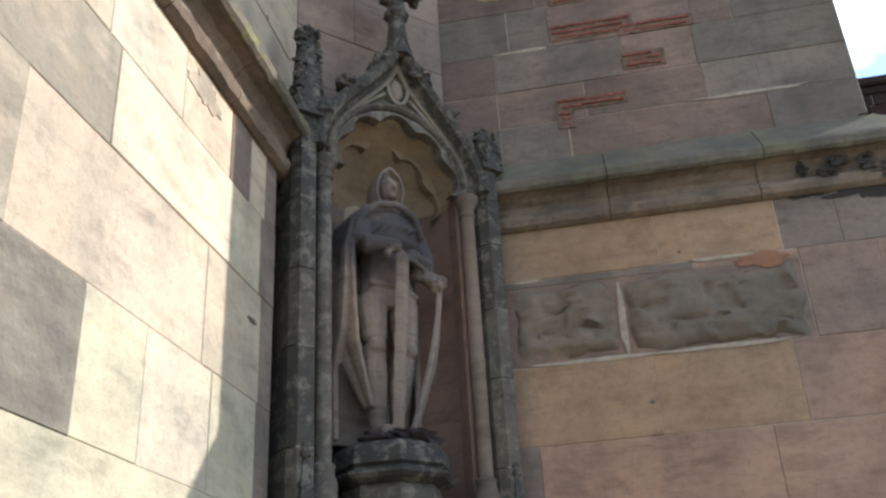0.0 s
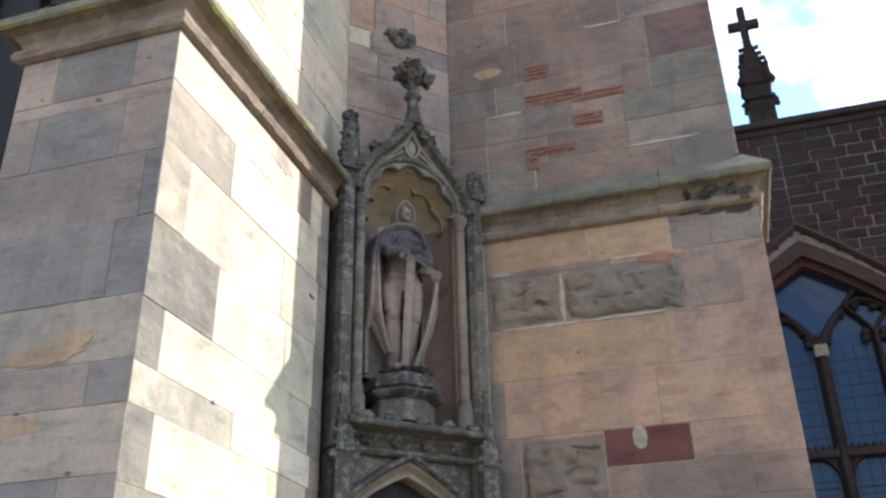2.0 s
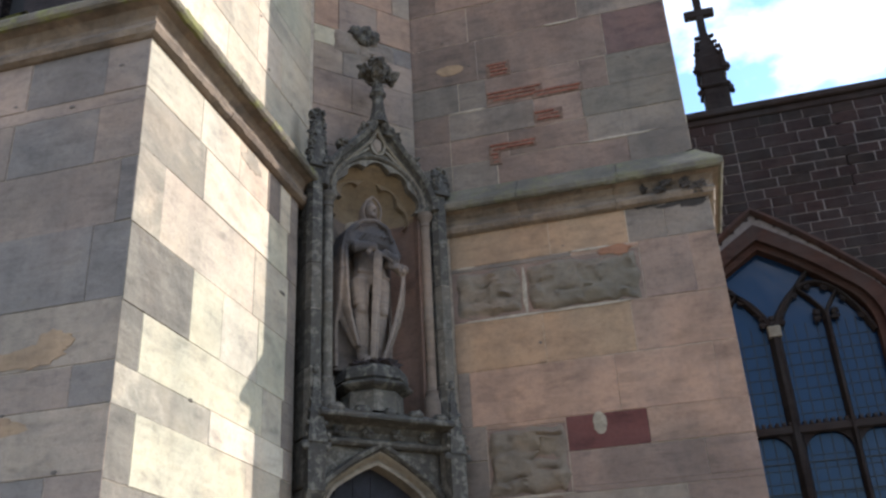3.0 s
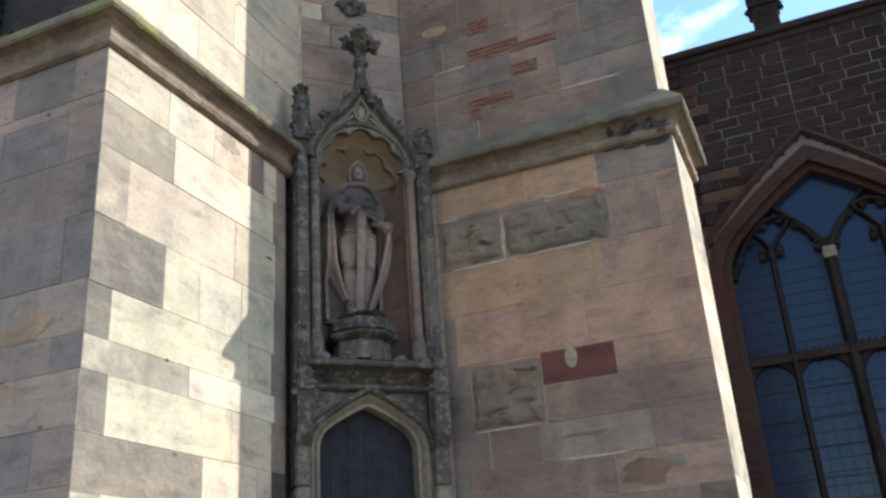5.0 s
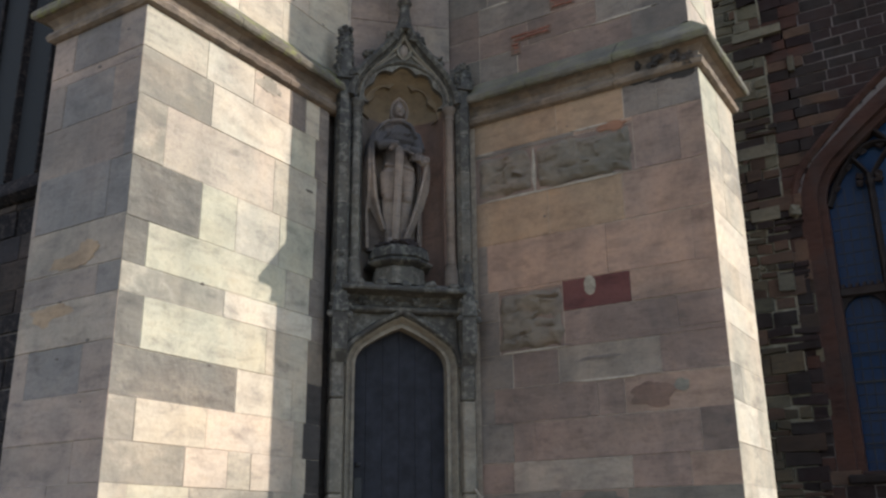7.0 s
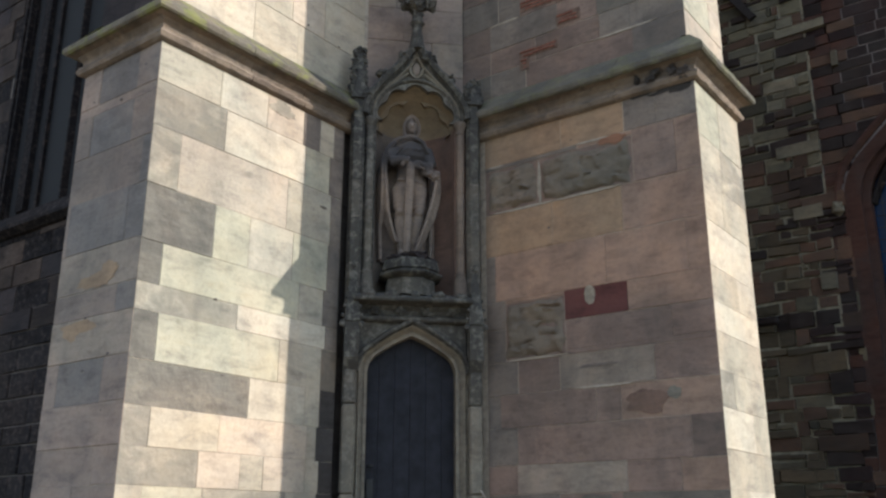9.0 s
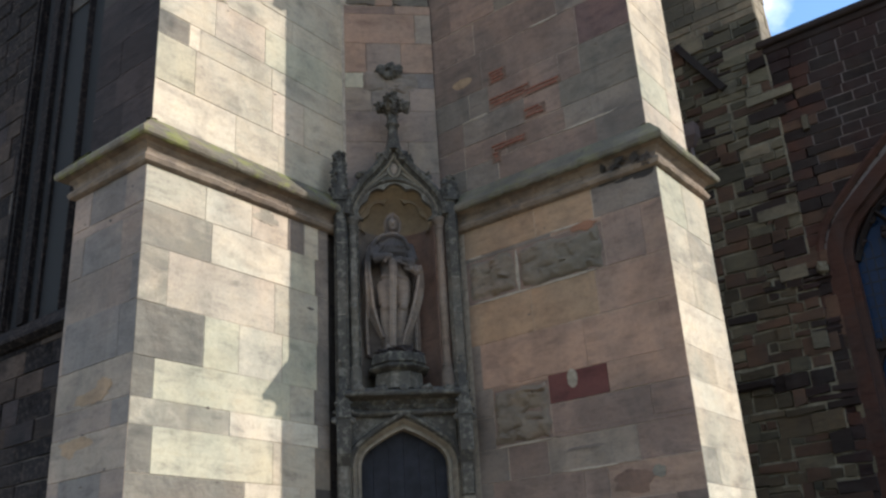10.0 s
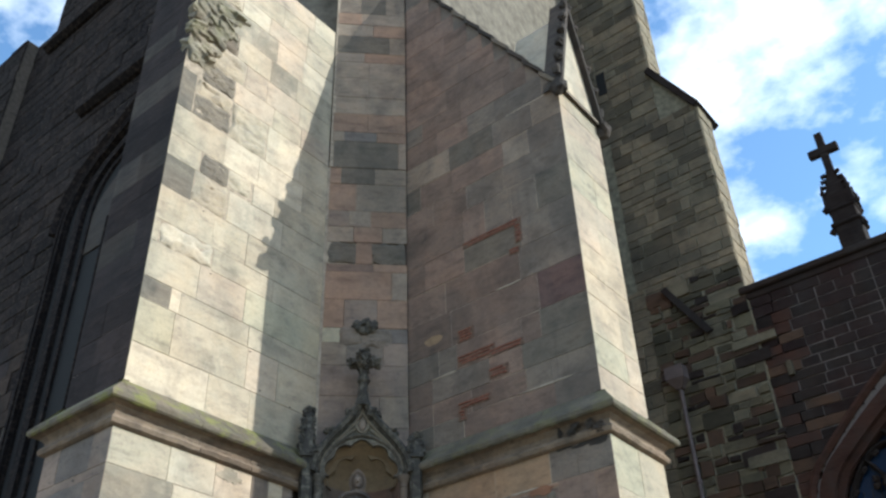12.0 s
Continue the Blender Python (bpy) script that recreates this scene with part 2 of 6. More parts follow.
TOWERBLOCK = stone("black_weathered_block", (0.034, 0.029, 0.030), (0.011, 0.010, 0.011), soot=0.75, sootcol=(0.013, 0.012, 0.013), fleck=0.35, fleckcol=(0.085, 0.064, 0.055), relief=0.9, spread=0.3, gloss=0.03)
TOWERGREY = stone("smoked_grey_block", (0.15, 0.115, 0.096), (0.05, 0.041, 0.039), soot=0.8, sootcol=(0.014, 0.012, 0.013), relief=0.9, spread=0.4, gloss=0.03)
TOWERDARK = stone("black_weathered_stone", (0.058, 0.049, 0.048), (0.02, 0.018, 0.019), soot=0.7, sootcol=(0.013, 0.012, 0.013), fleck=0.35, fleckcol=(0.085, 0.064, 0.055), relief=0.9, spread=0.45, island=True, gloss=0.03)
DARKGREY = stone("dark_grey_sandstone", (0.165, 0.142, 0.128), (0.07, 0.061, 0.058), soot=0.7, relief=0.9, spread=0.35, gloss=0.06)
# near-black stone: soot, and the shade of the upper left-hand end put into its colour
SOOT_SHADE = stone("soot_shade_sandstone", (0.095, 0.077, 0.077), (0.040, 0.034, 0.036), soot=0.65, sootcol=(0.018, 0.016, 0.017), relief=0.9, spread=0.3, gloss=0.06)
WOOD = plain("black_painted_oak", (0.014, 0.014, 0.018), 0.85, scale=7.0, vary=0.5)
VOID = plain("dark_void", (0.012, 0.012, 0.013), 0.95)
IRON = plain("black_iron", (0.02, 0.02, 0.02), 0.6)
LEADPIPE = plain("grey_painted_downpipe", (0.085, 0.066, 0.066), 0.6, scale=6.0)
# pale warm colour picked to bounce sun up into the shaded walls
BOUNCE_GROUND = plain("pale_bounce_ground", (0.22, 0.185, 0.13), 0.95, scale=3.0, vary=0.3)
CORE = plain("core_masonry", (0.12, 0.105, 0.085), 0.95, scale=4.0, vary=0.4)


def glass_material():
    m, t, b = nodes_of("dark_leaded_glass", 0.12)
    # the blue of the reflected sky is put into the base colour
    b.inputs["Base Color"].default_value = (0.010, 0.024, 0.055, 1)
    b.inputs["Specular IOR Level"].default_value = 0.2
    b.inputs["IOR"].default_value = 1.5
    co = t.nodes.new("ShaderNodeTexCoord").outputs["Object"]
    bump(t, b, noise_node(t, co, 2.2, 3, 0.5), 0.18, 0.03)
    return m


GLASS = glass_material()
WHITEWASH = plain("whitewash_smear", (0.20, 0.165, 0.125), 0.95, scale=14, vary=0.4)


# ---- building blocks ----
def part(name, bm, material, parent=None, label="", m=None):
    me = bpy.data.meshes.new(name)
    bmesh.ops.recalc_face_normals(bm, faces=bm.faces)
    bm.to_mesh(me)
    bm.free()
    me.materials.append(material)
    ob = new(name, me)
    if parent is not None:
        ob.parent = parent
    if m is not None:
        ob.matrix_basis = m
    if label:
        tagged(ob, label)
    return ob


def thing(name, label, category, m=None, group="", kind=""):
    ob = new(name)
    ob.empty_display_size = 0.2
    if m is not None:
        ob.matrix_basis = m
    return tagged(ob, label, category, group, kind)


def smooth(ob, angle=40):
    for p in ob.data.polygons:
        p.use_smooth = True
    ob.data.set_sharp_from_angle(angle=radians(angle))
    return ob


def box(bm, x0, x1, y0, y1, z0, z1, bev=0.0):
    r = bmesh.ops.create_cube(bm, size=1.0, matrix=Matrix.LocRotScale(((x0 + x1) / 2, (y0 + y1) / 2, (z0 + z1) / 2), None, (x1 - x0, y1 - y0, z1 - z0)))
    if bev:
        es = list({e for v in r["verts"] for e in v.link_edges})
        bmesh.ops.bevel(bm, geom=es, offset=bev, segments=1, affect="EDGES")
    return bm


def prism(bm, foot, z0, z1, top=None):
    """A prism on a footprint of (x, y); top may give the upper outline."""
    lo = [bm.verts.new((x, y, z0)) for x, y in foot]
    hi = [bm.verts.new((x, y, z1)) for x, y in (top or foot)]
    bm.faces.new(lo[::-1])
    bm.faces.new(hi)
    n = len(lo)
    for i in range(n):
        bm.faces.new((lo[i], lo[(i + 1) % n], hi[(i + 1) % n], hi[i]))
    return bm


def extrude_y(bm, outline, y0, y1):
    """A solid from an outline of (x, z), from y0 to y1."""
    a = [bm.verts.new((x, y0, z)) for x, z in outline]
    b = [bm.verts.new((x, y1, z)) for x, z in outline]
    n = len(a)
    bm.faces.new(a)
    bm.faces.new(b[::-1])
    for i in range(n):
        bm.faces.new((a[(i + 1) % n], a[i], b[i], b[(i + 1) % n]))
    return bm


def band(bm, inner, outer, y0, y1):
    """A strip between two open lines of (x, z) with equal counts, from y0 to y1."""
    n = len(inner)
    rings = []
    for i in range(n):
        (ax, az), (bx, bz) = inner[i], outer[i]
        rings.append([bm.verts.new(p) for p in ((ax, y0, az), (bx, y0, bz), (bx, y1, bz), (ax, y1, az))])
    for i in range(n - 1):
        for k in range(4):
            bm.faces.new((rings[i][k], rings[i][(k + 1) % 4], rings[i + 1][(k + 1) % 4], rings[i + 1][k]))
    bm.faces.new(rings[0])
    bm.faces.new(rings[-1][::-1])
    return bm


def sweep(bm, line, profile, closed=False):
    """Sweeps a profile of (across, out) along a line of (x, z) that lies in a plane y = const; out points to -y from y."""
    n = len(line)
    rings = []
    for i, (x, y, z) in enumerate(line):
        x0, _, z0 = line[max(i - 1, 0)]
        x1, _, z1 = line[min(i + 1, n - 1)]
        d = Vector((x1 - x0, 0, z1 - z0)).normalized()
        side = Vector((-d.z, 0, d.x))
        rings.append([bm.verts.new(Vector((x, y, z)) + side * a + Vector((0, -o, 0))) for a, o in profile])
    k = len(profile)
    for i in range(n - 1):
        for j in range(k):
            bm.faces.new((rings[i][j], rings[i][(j + 1) % k], rings[i + 1][(j + 1) % k], rings[i + 1][j]))
    bm.faces.new(rings[0])
    bm.faces.new(rings[-1][::-1])
    return bm


def lathe(bm, prof, cx, cy, n=16, a0=0.0, a1=2 * math.pi):
    """Turns a profile of (radius, z) about a vertical axis."""
    full = abs(a1 - a0 - 2 * math.pi) < 1e-6
    cols = n if full else n + 1
    rings = [[bm.verts.new((cx + r * math.cos(a0 + (a1 - a0) * i / n), cy + r * math.sin(a0 + (a1 - a0) * i / n), z)) for i in range(cols)] for r, z in prof]
    for p, q in zip(rings, rings[1:]):
        for i in range(cols if full else cols - 1):
            j = (i + 1) % cols
            bm.faces.new((p[i], p[j], q[j], q[i]))
    if full:
        bm.faces.new(rings[0][::-1])
        bm.faces.new(rings[-1])
    return bm


def blob(bm, c, r, seed=0, rough=0.25, sub=2):
    """A rough rounded lump of radii r at c."""
    made = bmesh.ops.create_icosphere(bm, subdivisions=sub, radius=1.0)["verts"]
    for v in made:
        k = 1 + rough * noise.noise(v.co * 1.7 + Vector((seed * 3.1, seed * 1.7, 0)))
        v.co = Vector((c[0] + v.co.x * r[0] * k, c[1] + v.co.y * r[1] * k, c[2] + v.co.z * r[2] * k))
    return bm


def pointed(half, spring, apex, n=10, cx=0.0):
    """A pointed arch from the left springing over the apex to the right one, as (x, z)."""
    rise = apex - spring
    rad = (half * half + rise * rise) / (2 * half)
    pts = []
    top = math.asin(min(1, rise / rad))
    for i in range(n + 1):
        a = top * i / n
        pts.append((cx - half + rad - rad * math.cos(a), spring + rad * math.sin(a)))
    return pts + [(2 * cx - x, z) for x, z in pts[-2::-1]]


def tudor(half, spring, apex, n=8, cx=0.0, hr=0.55):
    """A four-centred arch: an arc at each springing, then nearly straight to its point."""
    rise, r = apex - spring, half * hr
    lo, hi = 0.02, math.pi / 2 - 0.02
    for _ in range(60):
        f = (lo + hi) / 2
        px, pz = -half + r * (1 - math.cos(f)), r * math.sin(f)
        if pz + (0 - px) / math.tan(f) > rise:
            lo = f
        else:
            hi = f
    pts = [(cx - half + r * (1 - math.cos(f * i / n)), spring + r * math.sin(f * i / n)) for i in range(n + 1)]
    ex, ez = pts[-1]
    pts += [(ex + (cx - ex) * i / n, ez + (apex - ez) * i / n + 0.03 * half * math.sin(math.pi * i / n)) for i in range(1, n + 1)]
    return pts + [(2 * cx - x, z) for x, z in pts[-2::-1]]


# ---- ground and main masses ----
# unseen ground sheet, added pale so that it brightens the shaded faces from below
bm = bmesh.new()
bmesh.ops.create_grid(bm, x_segments=8, y_segments=8, size=1500)
tagged(part("ground", bm, BOUNCE_GROUND), "unseen pale ground round the church that bounces sunlight", "ground", kind="structure")

RX, RB = 3.65, 1.22      # the right-hand buttress: its end and its back
LY, LB = -3.65, -1.22    # the left-hand buttress: its end and its far side
CANT = 1.12              # the slanting corner wall: x - y
UP = 0.06                # the upper stage is set back by this
PL = 1.76                # top of the plinth
SZ = 6.06                # underside of the string course
UZ = 6.58                # foot of the upper stage
TOPZ = 11.3              # where the upper stage begins to slope back
SKIN = 0.03              # thickness of the facing blocks


def mitred(path, d):
    """Moves an open line of (x, y) outwards (to its right-hand side) by d, with mitred corners."""
    out = []
    n = len(path)
    for i in range(n):
        ns = []
        for a, b in ((i - 1, i), (i, i + 1)):
            if 0 <= a and b < n:
                e = Vector((path[b][0] - path[a][0], path[b][1] - path[a][1])).normalized()
                ns.append(Vector((e.y, -e.x)))
        k = ns[0] if len(ns) == 1 else (ns[0] + ns[1]) / (1 + ns[0].dot(ns[1]))
        out.append((path[i][0] + k.x * d, path[i][1] + k.y * d))
    return out


def mould(bm, path, profile, wobble=0.0, steps=0):
    """Runs a profile of (out, z) along a wall line of (x, y)."""
    if steps:
        fine = []
        for (ax, ay), (bx, by) in zip(path, path[1:]):
            fine += [(ax + (bx - ax) * i / steps, ay + (by - ay) * i / steps) for i in range(steps)]
        path = fine + [path[-1]]
    cols = [mitred(path, o) for o, _ in profile]
    rings = []
    for i in range(len(path)):
        ring = []
        for j, (o, z) in enumerate(profile):
            x, y = cols[j][i]
            w = wobble * (0.5 * noise.noise(Vector((x * 5, y * 5, z * 5))) + 0.9 * noise.noise(Vector((x * 19, y * 19, z * 19)))) if o > 0.02 else 0
            ring.append(bm.verts.new((x + w, y + w, z + w)))
        rings.append(ring)
    k = len(profile)
    for a, b in zip(rings, rings[1:]):
        for j in range(k):
            bm.faces.new((a[j], a[(j + 1) % k], b[(j + 1) % k], b[j]))
    bm.faces.new(rings[0])
    bm.faces.new(rings[-1][::-1])
    return bm


# lower and upper cores, on which the facing blocks sit
LOW = [(LB, LY), (0, LY), (0, -CANT), (CANT, 0), (RX, 0), (RX, RB), (-0.5, RB), (-0.5, 9.3), (-12.4, 9.3), (-12.4, -1.0), (LB, -1.0)]
UC = 0.76
HIGH = [(LB + UP, LY + UP), (-UP, LY + UP), (-UP, -UC - UP), (UC - UP, UP), (RX - UP, UP), (RX - UP, RB - UP), (-0.5, RB - UP), (-0.5, 9.3), (-12.4, 9.3), (-12.4, -1.0), (LB + UP, -1.0)]
SINK = 0.0055


def inset(foot, d):
    closed = mitred([foot[-1]] + foot + [foot[0]], -d)
    return closed[1:-1]


core_low = inset(LOW, SINK)
# the corner wall is cut back behind the doorway and the niche
bay = [(0.0, -0.7), (0.7, 0.0)]
core_foot = core_low[:2] + [(-SINK, -1.175), (-0.10, -1.175), (-0.10, -0.7), (0.5, SINK), (1.05, SINK)] + core_low[4:]
bm = prism(bmesh.new(), core_foot, -0.3, 6.45)
tagged(part("wall_tower_lower", bm, MORTAR), "sandstone lower stage of the tower corner with two buttresses", "wall", kind="structure")
core_high = inset(HIGH, SINK)
bm = prism(bmesh.new(), core_high, 6.45, TOPZ)
tagged(part("wall_tower_upper", bm, MORTAR), "sandstone upper stage of the tower corner", "wall", kind="structure")
WALL_LOW, WALL_HIGH = bpy.data.objects["wall_tower_lower"], bpy.data.objects["wall_tower_upper"]
bm = prism(bmesh.new(), [(-11.5, -0.98), (-0.9, -0.98), (-0.2, -0.4), (-0.5, 9.3), (-11.5, 9.3)], TOPZ, 34)
tagged(part("wall_tower_body", bm, CORE), "dark weathered sandstone tower body", "wall", kind="structure")

rng = random.Random(5)


class Face:
    """A wall face that takes blocks: at() maps (along, up, depth) to the world."""

    def __init__(self, parent, axis, level, sign):
        self.parent, self.axis, self.level, self.sign = parent, axis, level, sign

    def at(self, s, z, d):
        if self.axis == "y":
            return (s, self.level - self.sign * d, z)
        if self.axis == "x":
            return (self.level - self.sign * d, s, z)
        r = 0.5 ** 0.5   # the slanting corner wall
        v = self.level - d
        return ((s + v) * r, (s - v) * r, z)


def block(face, s0, s1, z0, z1, mat, gap=0.0035, lo=False, hi=False, proud=0.0, rough=0.003, name="stone", jit=0.0022):
    """One facing block with a worn, slightly uneven face; lo and hi mark ends that turn a corner."""
    g = gap / 2
    a, b = s0 + (0 if lo else g), s1 - (0 if hi else g)
    c, d = z0 + g, z1 - g
    f = -proud - rng.uniform(-rough, rough)
    e = 0.0035
    ms, me_ = (SKIN if lo else 0), (SKIN if hi else 0)
    j = lambda: rng.uniform(-jit, jit)
    vs = []
    for (x, z) in ((a + ms, c), (b - me_, c), (b - me_, d), (a + ms, d)):
        vs.append(face.at(x, z, SKIN))
    ja, jb = (0 if lo else j()), (0 if hi else j())
    edge = [(a + ja, c + j()), (b + jb, c + j()), (b + jb, d + j()), (a + ja, d + j())]
    for x, z in edge:
        vs.append(face.at(x, z, f + e if not (lo or hi) else 0.002))
    ins = [(e, e), (-e, e), (-e, -e), (e, -e)]
    # a mid row lets the face bulge a little
    for (x, z), (dx, dz) in zip(edge, ins):
        vs.append(face.at(x + dx, z + dz, f))
    fs = [(8, 9, 10, 11)]
    for k in range(4):
        n = (k + 1) % 4
        fs += [(k, n, 4 + n, 4 + k), (4 + k, 4 + n, 8 + n, 8 + k)]
    if face.flip:
        fs = [q[::-1] for q in fs]
    me = bpy.data.meshes.new(name)
    me.from_pydata(vs, [], fs)
    me.materials.append(mat)
    ob = new(name, me)
    ob.parent = face.parent
    return ob


def decayed(face, s0, s1, z0, z1, mat, deep=0.02, seed=0, name="stone"):
    """A block whose face has crumbled: a displaced grid with a ragged outline."""
    nx, nz = max(8, int((s1 - s0) / 0.028)), max(8, int((z1 - z0) / 0.028))
    bm = bmesh.new()
    grid = []
    hs, hz, cs, cz = (s1 - s0) / 2 - 0.012, (z1 - z0) / 2 - 0.012, (s0 + s1) / 2, (z0 + z1) / 2
    for j in range(nz + 1):
        row = []
        for i in range(nx + 1):
            a, b = 2 * i / nx - 1, 2 * j / nz - 1
            x, z = a * hs * (1 - 0.03 * b ** 6), b * hz * (1 - 0.05 * a ** 6)
            rim = min(hs - abs(a) * hs, hz - abs(b) * hz)
            n1 = noise.noise(Vector((x * 5 + seed, z * 7, seed))) + 0.6 * noise.noise(Vector((x * 16 + seed, z * 26, seed))) + 0.35 * noise.noise(Vector((x * 45, z * 60, seed)))
            beds = max(0.0, noise.noise(Vector((x * 3 + seed * 2, z * 22, seed + 5))) - 0.15)
            lift = min(1.0, rim / 0.05)
            d = min(0.007, 0.002 - lift * deep * (0.62 + 0.75 * n1 - 1.5 * beds))
            js, jz = 0.05 * noise.noise(Vector((x * 7, z * 7, seed + 3))), 0.045 * noise.noise(Vector((x * 7, z * 7, seed + 9)))
            row.append(bm.verts.new(face.at(cs + x + js, cz + z + jz, d)))
        grid.append(row)
    for p, q in zip(grid, grid[1:]):
        for i in range(nx):
            bm.faces.new((p[i], p[i + 1], q[i + 1], q[i]))
    rim = grid[0] + [r[-1] for r in grid[1:]] + grid[-1][-2::-1] + [r[0] for r in grid[-2:0:-1]]
    back = [bm.verts.new(v.co + Vector(face.at(0, 0, 0.03)) - Vector(face.at(0, 0, 0))) for v in rim]
    for i in range(len(rim)):
        k = (i + 1) % len(rim)
        bm.faces.new((rim[k], rim[i], back[i], back[k]))
    return smooth(part(name, bm, mat, face.parent), 60)


CODES = {"b": BUFF, "w": PALE, "p": PINK, "g": GREY, "d": SOOTY, "y": YELLOW, "r": RED, "m": MAUVE, "x": ROUGH, "t": DARKGREY, "k": ROSE, "q": SMOKED, "n": PLUM, "e": CREAM, "i": BLUSH, "s": SMOKY, "v": SLATE, "u": DUSK, "o": MOSSY, "j": SOOT_SHADE}


def course(face, z0, z1, joints, codes, ends=(False, False), **kw):
    """A course of blocks between the joints; a dot leaves a block out."""
    for i, c in enumerate(codes):
        if c == ".":
            continue
        block(face, joints[i], joints[i + 1], z0, z1, CODES[c], lo=ends[0] and i == 0, hi=ends[1] and i == len(codes) - 1, **kw)


def random_courses(face, z0, z1, s0, s1, heights, lengths, codes, ends=(False, False), **kw):
    z = z0
    while z < z1 - 0.02:
        h = rng.uniform(*heights)
        if z1 - z - h < heights[0] * 0.7:
            h = z1 - z
        js = [s0]
        while js[-1] < s1 - 0.01:
            w = rng.uniform(*lengths)
            js.append(s1 if s1 - js[-1] - w < lengths[0] * 0.7 else js[-1] + w)
        course(face, z, z + h, js, [rng.choice(codes) for _ in js[1:]], ends, **kw)
        z += h


def face_of(parent, axis, level, sign, flip):
    f = Face(parent, axis, level, sign)
    f.flip = flip
    return f


F_R = face_of(WALL_LOW, "y", 0.0, -1, False)
F_RE = face_of(WALL_LOW, "x", RX, 1, False)
F_L = face_of(WALL_LOW, "x", 0.0, 1, False)
F_LF = face_of(WALL_LOW, "y", LY, -1, False)
U_R = face_of(WALL_HIGH, "y", UP, -1, False)
U_RE = face_of(WALL_HIGH, "x", RX - UP, 1, False)
U_L = face_of(WALL_HIGH, "x", -UP, 1, False)
U_LF = face_of(WALL_HIGH, "y", LY + UP, -1, False)
U_C = face_of(WALL_HIGH, "c", (UC) / 2 ** 0.5, 1, False)
E = (False, True)
B = (True, True)

# plinth below the lower stage
PP = [(LB, -1.0), (LB, LY), (0, LY), (0, -CANT), (0.31, -0.81)]
PQ = [(0.81, -0.31), (CANT, 0), (RX, 0), (RX, RB), (0.5, RB)]
for path in (PP, PQ):
    bm = mould(bmesh.new(), path, [(-0.05, -0.1), (0.14, -0.1), (0.14, PL - 0.16), (0.11, PL - 0.14), (0.08, PL - 0.05), (0.012, PL), (-0.05, PL)])
    tagged(part("plinth", bm, MAUVE), "moulded sandstone plinth round the buttress foot", "plinth", kind="structure")

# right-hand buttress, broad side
# the grey blocks next to the niche carry soot and corner shade in their colour
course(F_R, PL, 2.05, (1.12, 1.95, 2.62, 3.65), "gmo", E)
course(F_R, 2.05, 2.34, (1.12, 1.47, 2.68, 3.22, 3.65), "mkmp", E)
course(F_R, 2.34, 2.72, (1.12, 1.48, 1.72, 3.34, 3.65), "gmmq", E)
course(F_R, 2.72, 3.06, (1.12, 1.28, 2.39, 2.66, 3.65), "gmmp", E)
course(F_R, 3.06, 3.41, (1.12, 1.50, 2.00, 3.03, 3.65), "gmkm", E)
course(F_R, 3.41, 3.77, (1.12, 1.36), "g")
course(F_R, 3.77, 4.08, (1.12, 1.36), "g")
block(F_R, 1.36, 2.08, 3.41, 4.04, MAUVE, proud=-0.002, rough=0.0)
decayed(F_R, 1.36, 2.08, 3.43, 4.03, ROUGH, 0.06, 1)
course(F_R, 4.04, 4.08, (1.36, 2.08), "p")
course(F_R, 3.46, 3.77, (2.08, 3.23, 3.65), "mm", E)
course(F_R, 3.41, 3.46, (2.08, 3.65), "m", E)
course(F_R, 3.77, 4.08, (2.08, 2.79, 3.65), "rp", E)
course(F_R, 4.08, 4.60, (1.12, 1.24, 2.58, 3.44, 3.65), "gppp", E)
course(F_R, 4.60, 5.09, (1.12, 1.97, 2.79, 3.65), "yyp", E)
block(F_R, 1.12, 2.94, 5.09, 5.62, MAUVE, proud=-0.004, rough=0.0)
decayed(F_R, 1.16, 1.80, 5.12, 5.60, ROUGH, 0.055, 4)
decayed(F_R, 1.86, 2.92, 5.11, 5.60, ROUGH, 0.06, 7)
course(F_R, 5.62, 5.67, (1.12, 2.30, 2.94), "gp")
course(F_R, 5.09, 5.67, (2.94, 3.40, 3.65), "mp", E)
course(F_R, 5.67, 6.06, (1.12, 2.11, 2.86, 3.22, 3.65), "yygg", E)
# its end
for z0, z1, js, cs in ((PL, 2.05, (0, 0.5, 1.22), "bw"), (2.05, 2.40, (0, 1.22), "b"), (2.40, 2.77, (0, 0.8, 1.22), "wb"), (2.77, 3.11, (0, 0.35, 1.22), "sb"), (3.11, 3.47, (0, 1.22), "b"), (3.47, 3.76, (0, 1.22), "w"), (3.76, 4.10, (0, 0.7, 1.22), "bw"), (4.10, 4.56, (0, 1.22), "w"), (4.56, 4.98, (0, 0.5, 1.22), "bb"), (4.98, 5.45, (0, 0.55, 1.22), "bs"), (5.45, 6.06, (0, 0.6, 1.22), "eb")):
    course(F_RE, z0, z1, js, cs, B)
# left-hand buttress, sunlit broad side
LE = (True, False)
# the last dark block of each course paints the sooty, shaded corner
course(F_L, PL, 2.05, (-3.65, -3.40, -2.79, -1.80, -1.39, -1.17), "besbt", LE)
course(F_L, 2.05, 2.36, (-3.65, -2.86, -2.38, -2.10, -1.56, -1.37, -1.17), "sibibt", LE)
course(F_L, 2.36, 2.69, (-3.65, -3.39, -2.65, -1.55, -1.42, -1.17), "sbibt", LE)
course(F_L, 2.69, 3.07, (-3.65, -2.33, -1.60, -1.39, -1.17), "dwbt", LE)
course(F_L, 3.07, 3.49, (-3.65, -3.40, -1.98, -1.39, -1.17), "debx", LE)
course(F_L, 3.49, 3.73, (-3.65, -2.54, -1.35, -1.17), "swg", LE)
